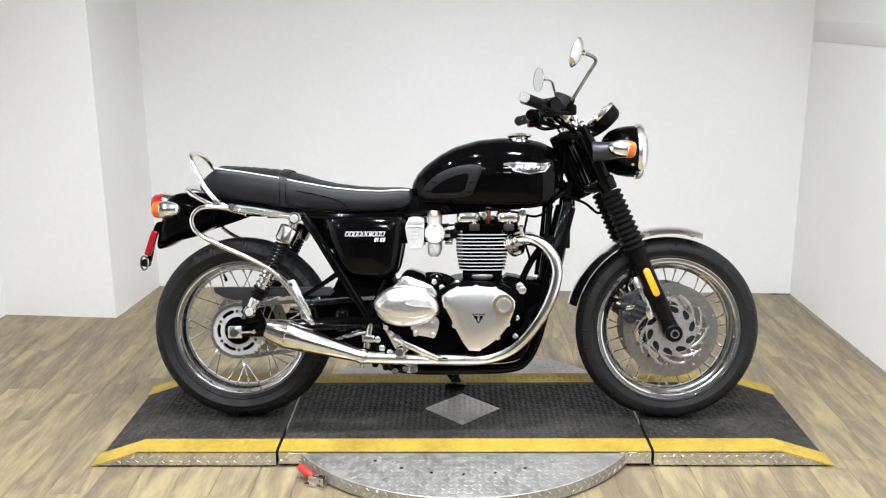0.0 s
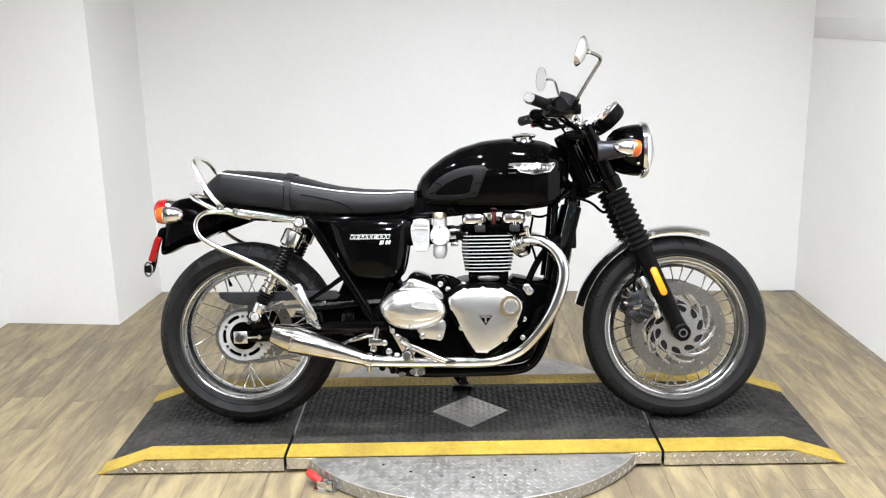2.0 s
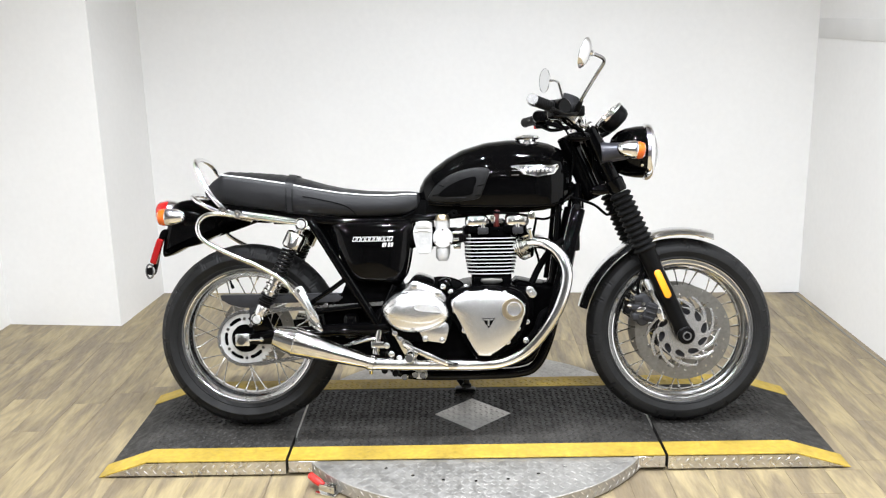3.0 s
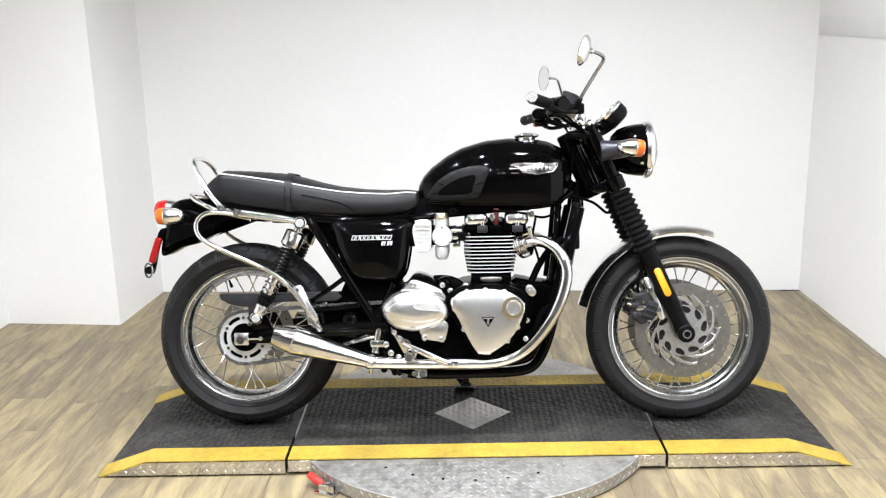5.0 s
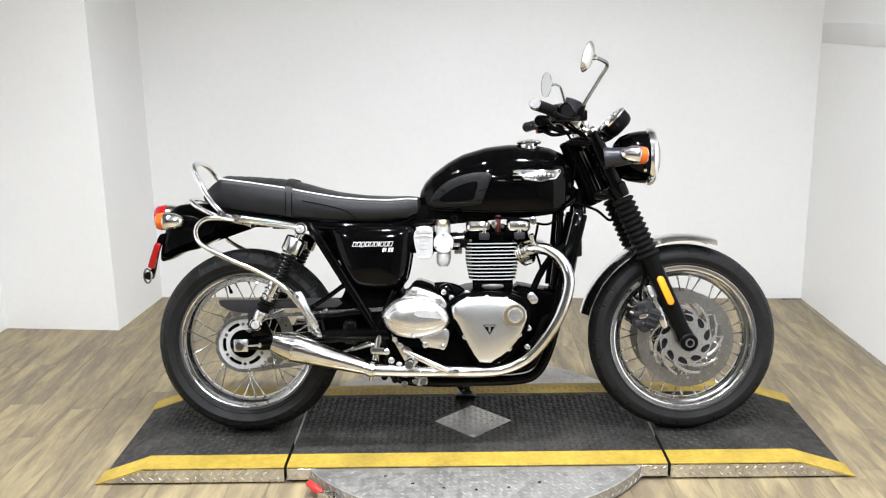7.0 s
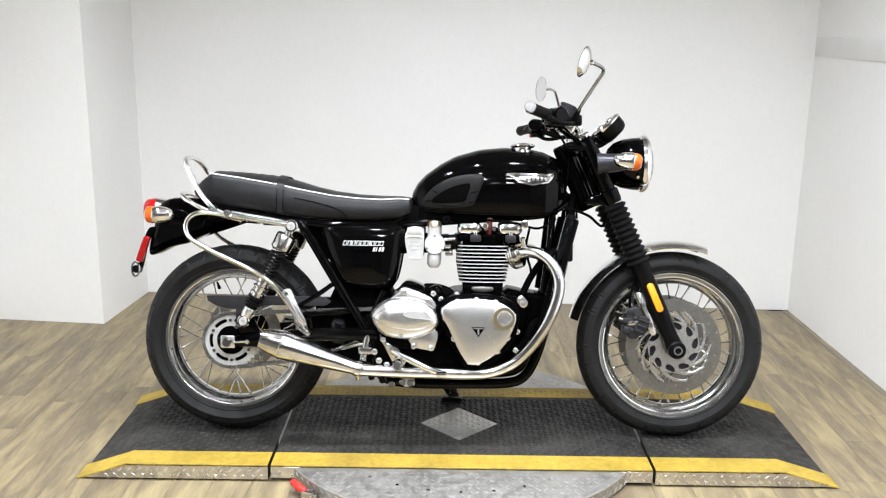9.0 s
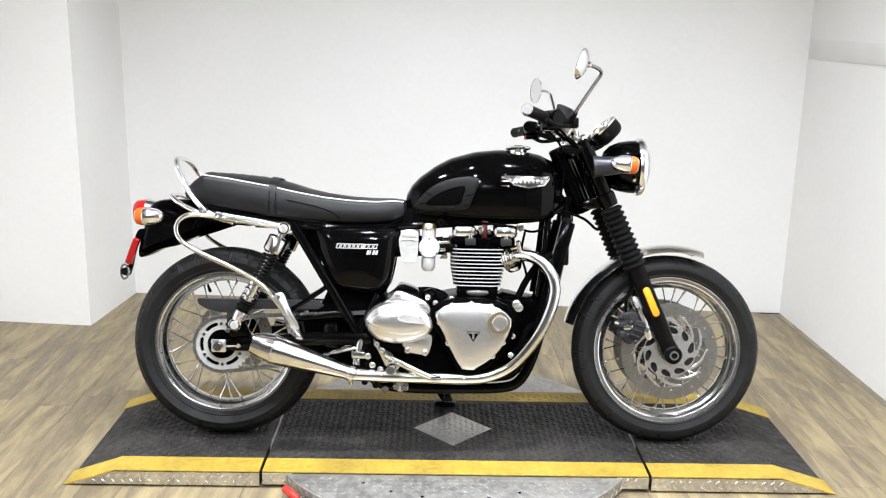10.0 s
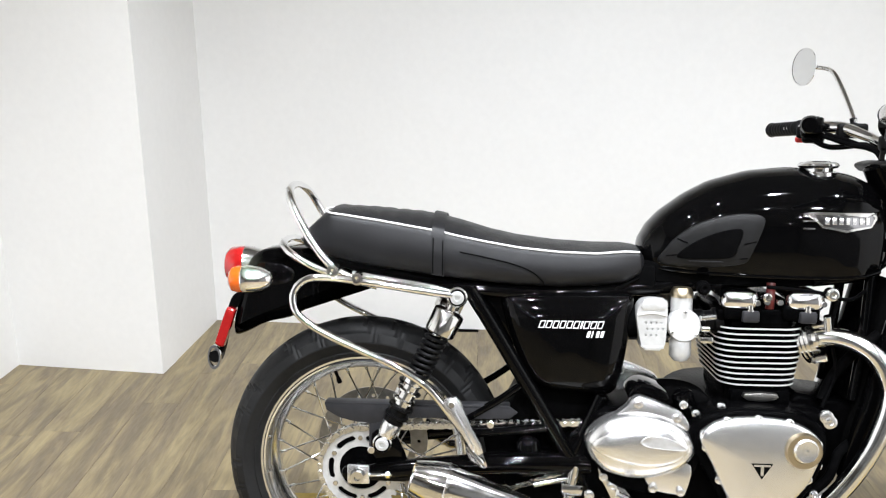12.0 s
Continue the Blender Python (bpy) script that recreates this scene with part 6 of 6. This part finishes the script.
def exhaust(s):
    pts = [(0.196, 0.088, 0.598), (0.222, 0.108, 0.612), (0.262, 0.135, 0.612), (0.300, 0.155, 0.590), (0.325, 0.165, 0.550), (0.333, 0.170, 0.505), (0.318, 0.172, 0.440), (0.288, 0.172, 0.375), (0.243, 0.171, 0.310), (0.190, 0.170, 0.260), (0.125, 0.170, 0.232), (0.060, 0.170, 0.225), (-0.06, 0.172, 0.226), (-0.18, 0.176, 0.228), (-0.305, 0.182, 0.233)]
    pipe = part("exhaust_pipe", tube([(x, s * y, z) for x, y, z in pts], 0.0195, 22, 6), PIPE, bike, "polished chrome exhaust header")
    part("port_clamp", joined(turned((0.190, s * 0.085, 0.597), (0.216, s * 0.104, 0.609), [(0, 0), (0.036, 0), (0.041, 0.15), (0.041, 0.5), (0.031, 0.6), (0.031, 1), (0, 1)], 22), *[rod((0.198, s * (0.098 + dy), 0.600 + dz), (0.222, s * (0.112 + dy), 0.608 + dz), 0.007, 8) for dy, dz in ((0.006, 0.034), (0.02, -0.034))], *[turned(Vector((0.190, s * 0.085, 0.597)).lerp(Vector((0.216, s * 0.104, 0.609)), u), Vector((0.190, s * 0.085, 0.597)).lerp(Vector((0.216, s * 0.104, 0.609)), u + 0.12), [(0, 0), (0.045, 0), (0.045, 1), (0, 1)], 20) for u in (0.05, 0.3, 0.55)]), STEEL, pipe, "polished finned exhaust clamp")
    part("oxygen_sensor", rod((0.226, s * 0.118, 0.625), (0.218, s * 0.130, 0.66), 0.008, 10), STEEL, pipe)
    p0, p1 = Vector((-0.285, s * 0.182, 0.231)), Vector((-0.608, s * 0.202, 0.330))
    muf = part("muffler", turned(p0, p1, [(0, 0), (0.0205, 0), (0.0225, 0.03), (0.0225, 0.08), (0.0215, 0.10), (0.026, 0.22), (0.036, 0.50), (0.0445, 0.72), (0.0470, 0.78), (0.0475, 0.80), (0.0460, 0.815), (0.0430, 0.88), (0.0370, 0.95), (0.0320, 1.0), (0.0290, 1.0), (0.027, 0.93), (0, 0.9)], 40), STEEL, bike, "tapered polished silencer")
    part("clamp", turned(p0.lerp(p1, 0.02), p0.lerp(p1, 0.075), [(0.0225, 0), (0.0245, 0.1), (0.0245, 0.9), (0.0225, 1), (0.02, 1), (0.02, 0)], 28), STEEL, muf)
    part("clamp_bolt", rod(p0.lerp(p1, 0.05) + Vector((0, 0, -0.034)), p0.lerp(p1, 0.05) + Vector((0, s * 0.01, -0.02)), 0.006, 8), STEEL, muf)
    part("seam_ring", turned(p0.lerp(p1, 0.795), p0.lerp(p1, 0.81), [(0.0465, 0), (0.0485, 0.3), (0.0485, 0.7), (0.0462, 1), (0.04, 1), (0.04, 0)], 40), CHROME, muf)


mirrored(exhaust)


# frame
def frame_side(s):
    t = lambda pts, r, name, mat=GLOSS: part(name, tube([(x, s * y, z) for x, y, z in pts], r, 14), mat, bike)
    t([(0.385, 0.035, 0.80), (0.372, 0.075, 0.68), (0.345, 0.085, 0.53), (0.305, 0.088, 0.38), (0.272, 0.090, 0.27), (0.235, 0.092, 0.205), (0.180, 0.094, 0.183), (0.05, 0.098, 0.178), (-0.12, 0.100, 0.178), (-0.22, 0.105, 0.195), (-0.262, 0.11, 0.26)], 0.0165, "frame_tube")
    t([(-0.500, 0.115, 0.700), (-0.455, 0.118, 0.630), (-0.40, 0.120, 0.540), (-0.33, 0.120, 0.425), (-0.262, 0.120, 0.310), (-0.245, 0.118, 0.235)], 0.0155, "frame_tube")
    t([(-0.225, 0.11, 0.480), (-0.252, 0.115, 0.42), (-0.285, 0.118, 0.350)], 0.013, "frame_tube")
    t([(-0.62, 0.10, 0.700), (-0.50, 0.105, 0.697), (-0.35, 0.10, 0.690), (-0.15, 0.075, 0.700), (0.05, 0.05, 0.715), (0.25, 0.04, 0.735), (0.375, 0.03, 0.80)], 0.0145, "seat_tube")
    t([(-0.505, 0.118, 0.425), (-0.44, 0.118, 0.465), (-0.385, 0.118, 0.505)], 0.008, "hanger_brace")
    t([(-0.505, 0.122, 0.395), (-0.42, 0.120, 0.403), (-0.335, 0.119, 0.412)], 0.009, "hanger_brace")
    t([(0.375, 0.045, 0.775), (0.30, 0.075, 0.735), (0.20, 0.085, 0.722)], 0.010, "frame_brace")
    t([(0.318, 0.078, 0.735), (0.308, 0.088, 0.62), (0.290, 0.092, 0.48)], 0.011, "frame_brace")
    # swinging arm with its axle block
    arm = part("swinging_arm", joined(tube([(-0.245, s * 0.118, 0.338), (-0.40, s * 0.122, 0.336), (-0.56, s * 0.126, 0.326), (-0.665, s * 0.128, 0.314)], [0.024, 0.022, 0.020, 0.019], 16), slab(rounded([(-0.64, 0.338), (-0.61, 0.332), (-0.61, 0.296), (-0.70, 0.294), (-0.755, 0.295), (-0.758, 0.320), (-0.72, 0.325)], 3), min(s * 0.114, s * 0.138), max(s * 0.114, s * 0.138), 0.004),
                                      slab(rounded([(-0.70, 0.39), (-0.66, 0.40), (-0.635, 0.36), (-0.63, 0.33), (-0.69, 0.33)], 3), min(s * 0.112, s * 0.124), max(s * 0.112, s * 0.124), 0.003)), GLOSS, bike, "black swinging arm")
    blk = part("chain_adjuster", box(-0.748, -0.702, min(s * 0.137, s * 0.149), max(s * 0.137, s * 0.149), 0.290, 0.330, 0.003), BRUSHED, arm, "silver axle adjuster block")
    part("axle_nut", turned((-0.725, s * 0.148, 0.309), (-0.725, s * 0.164, 0.309), [(0, 0), (0.0165, 0), (0.0165, 0.3), (0.013, 0.35), (0.013, 1), (0.007, 1), (0.007, 0.7), (0, 0.7)], 18), STEEL, blk)
    part("adjuster_bolt", joined(rod((-0.702, s * 0.143, 0.309), (-0.655, s * 0.143, 0.311), 0.004, 8), rod((-0.668, s * 0.143, 0.311), (-0.658, s * 0.143, 0.311), 0.008, 6)), STEEL, blk)


mirrored(frame_side)
part("pivot_plate", slab(rounded([(-0.30, 0.38), (-0.24, 0.41), (-0.215, 0.34), (-0.225, 0.24), (-0.29, 0.25)], 3), -0.128, 0.128, 0.01), GLOSS, bike)
part("swingarm_bridge", box(-0.40, -0.345, -0.12, 0.12, 0.30, 0.39, 0.02, 3), GLOSS, bike)
part("chain_shield", slab(rounded([(-0.50, 0.335), (-0.40, 0.345), (-0.36, 0.30), (-0.37, 0.24), (-0.42, 0.25), (-0.49, 0.295)], 3), -0.085, -0.079, 0.002), DARK, bike)
part("lower_cradle", slab(rounded([(-0.43, 0.34), (-0.30, 0.35), (-0.16, 0.30), (-0.15, 0.20), (-0.24, 0.19), (-0.36, 0.235), (-0.43, 0.29)], 3), -0.095, 0.05, 0.012), CRINKLE, bike)
part("hugger_plate", slab(rounded([(-0.50, 0.36), (-0.42, 0.43), (-0.37, 0.50), (-0.22, 0.50), (-0.20, 0.36), (-0.24, 0.28), (-0.42, 0.285), (-0.49, 0.31)], 3), -0.07, 0.09, 0.008), DARK, bike)
guard = part("chain_guard", joined(slab(rounded([(-0.800, 0.452), (-0.70, 0.452), (-0.55, 0.456), (-0.415, 0.456), (-0.412, 0.430), (-0.55, 0.428), (-0.64, 0.424), (-0.70, 0.412), (-0.77, 0.424)], 2), -0.122, -0.116, 0.001), box(-0.80, -0.412, -0.122, -0.082, 0.450, 0.455, 0.001), slab([(-0.706, 0.43), (-0.664, 0.43), (-0.672, 0.352), (-0.706, 0.348)], -0.121, -0.117, 0.001)), GUARD_GREY, bike, "dark grey chain guard")
for x, z in ((-0.452, 0.418), (-0.70, 0.357)):
    part("bolt", rod((x, -0.118, z), (x, -0.132, z), 0.008, 10), CHROME, guard)

part("front_engine_cover", slab(rounded([(0.16, 0.47), (0.235, 0.478), (0.305, 0.465), (0.312, 0.43), (0.285, 0.355), (0.24, 0.285), (0.18, 0.245), (0.13, 0.25)], 3), -0.085, 0.10, 0.012, 3), CRINKLE, bike)
# radiator and front details between the down tubes
rad = part("radiator", moved(box(-0.018, 0.018, -0.115, 0.100, -0.19, 0.205, 0.004), Matrix.Translation((0.326, 0, 0.525)) @ Matrix.Rotation(radians(14), 4, "Y")), MATT, bike, "slim black radiator")
for k in range(2):
    part("radiator_tank", moved(box(-0.022, 0.022, -0.012, 0.012, -0.20, 0.215, 0.006), Matrix.Translation((0.326, (-0.122, 0.108)[k], 0.515)) @ Matrix.Rotation(radians(14), 4, "Y")), GLOSS, rad)
part("radiator_cap", joined(box(0.357, 0.381, -0.130, -0.108, 0.585, 0.715, 0.006), rod((0.372, -0.12, 0.715), (0.376, -0.12, 0.735), 0.014, 16)), SATIN, rad)
part("oil_cooler_hose", tube([(0.33, -0.105, 0.62), (0.285, -0.11, 0.585), (0.25, -0.09, 0.53), (0.225, -0.10, 0.48)], 0.011, 12), DARK, bike)
part("side_hose", tube([(0.30, -0.10, 0.40), (0.255, -0.13, 0.38), (0.235, -0.135, 0.33), (0.20, -0.13, 0.29)], 0.010, 12), DARK, bike)

# footrest, brake pedal, stand
peg = part("footpeg", joined(turned((-0.172, -0.160, 0.262), (-0.172, -0.262, 0.262), [(0, 0), (0.009, 0), (0.009, 0.15), (0.0155, 0.18), (0.0165, 0.9), (0.012, 1), (0, 1)], 18), slab(rounded([(-0.235, 0.345), (-0.212, 0.340), (-0.152, 0.272), (-0.158, 0.245), (-0.185, 0.248), (-0.215, 0.30)], 3), -0.172, -0.158, 0.004)), STEEL, bike, "polished footpeg and hanger")
bolts([(-0.222, 0.330), (-0.205, 0.310), (-0.190, 0.352), (-0.250, 0.29), (-0.235, 0.262), (-0.21, 0.248)], 0.172, -1, peg, 0.008)
part("brake_pedal", tube([(-0.192, -0.172, 0.292), (-0.150, -0.192, 0.275), (-0.10, -0.205, 0.254), (-0.055, -0.21, 0.236), (-0.035, -0.212, 0.230)], 0.0095, 12, flat=1.2), CHROME, bike, "chrome brake pedal")
part("pedal_pad", box(-0.052, -0.018, -0.236, -0.200, 0.224, 0.238, 0.004), CHROME, bike)
part("master_cylinder", joined(rod((-0.29, -0.13, 0.255), (-0.275, -0.13, 0.34), 0.013, 14), box(-0.305, -0.26, -0.145, -0.115, 0.275, 0.30, 0.004)), STEEL, bike)
part("linkage_rod", tube([(-0.36, -0.128, 0.292), (-0.31, -0.13, 0.305), (-0.27, -0.132, 0.312)], 0.006, 10), STEEL, bike)
part("sump", slab(rounded([(-0.17, 0.235), (0.10, 0.235), (0.13, 0.215), (0.06, 0.185), (-0.12, 0.185), (-0.19, 0.205)], 3), -0.085, 0.085, 0.012), CRINKLE, bike)
for x, z in ((-0.225, 0.195), (-0.195, 0.183), (-0.16, 0.190), (-0.135, 0.187), (-0.26, 0.205)):
    part("underside_bolt", rod((x, -0.09, z), (x, -0.155, z), 0.011, 10), STEEL if x > -0.2 else SATIN, bike)
part("heel_plate", slab(rounded([(-0.160, 0.202), (-0.130, 0.200), (-0.122, 0.180), (-0.15, 0.174), (-0.162, 0.184)], 3), -0.15, -0.10, 0.005), CAST, bike)
stand = part("side_stand", tube([(-0.06, 0.13, 0.20), (-0.03, 0.20, 0.12), (0.0, 0.262, 0.062)], [0.013, 0.011, 0.011], 12), SATIN, bike, "black extended side stand")
part("stand_foot", slab(rounded([(-0.03, 0.062), (0.03, 0.060), (0.034, 0.050), (-0.03, 0.050)], 2), 0.235, 0.29, 0.003), SATIN, stand)
part("centre_tab", joined(rod((0.0, -0.03, 0.18), (0.008, -0.02, 0.128), 0.010, 12), box(-0.010, 0.022, -0.035, -0.005, 0.120, 0.132, 0.004)), SATIN, bike)

# ---- floor planks ----
base = tagged(part("floor", box(-2.9, 2.05, -7.2, 2.0, -0.1, -0.006, 0), DARK), "washed oak vinyl plank floor", "floor", kind="structure")
PW, PL = 0.124, 0.92
rng = random.Random(4)
like = part("plank", box(-PW / 2 + 0.0003, PW / 2 - 0.0003, -PL / 2 + 0.0003, PL / 2 - 0.0003, -0.006, 0.0, 0.0005, 1), PLANK, base)
n = 0
ends_at = []
for i in range(40):
    x = -2.85 + PW * (i + 0.5)
    y = 2.0 - rng.random() * PL
    while y > -7.1:
        near = y > -1.7
        if x < 2.0 and near:
            m = Matrix.Translation((x, y, 0))
            if n == 0:
                like.matrix_basis = m
            else:
                share("plank", like, base, m)
            n += 1
        if not near:
            break
        y -= PL
    ends_at.append(y + PL / 2)
rest = []
for i in range(40):
    x = -2.85 + PW * (i + 0.5)
    if x < 2.0:
        rest.append(box(x - PW / 2 + 0.0004, x + PW / 2 - 0.0004, -7.15, ends_at[i] - 0.0008, -0.006, 0.0, 0.0008, 1))
part("far_planks", joined(*rest), PLANK, base)["kind"] = "stuff"
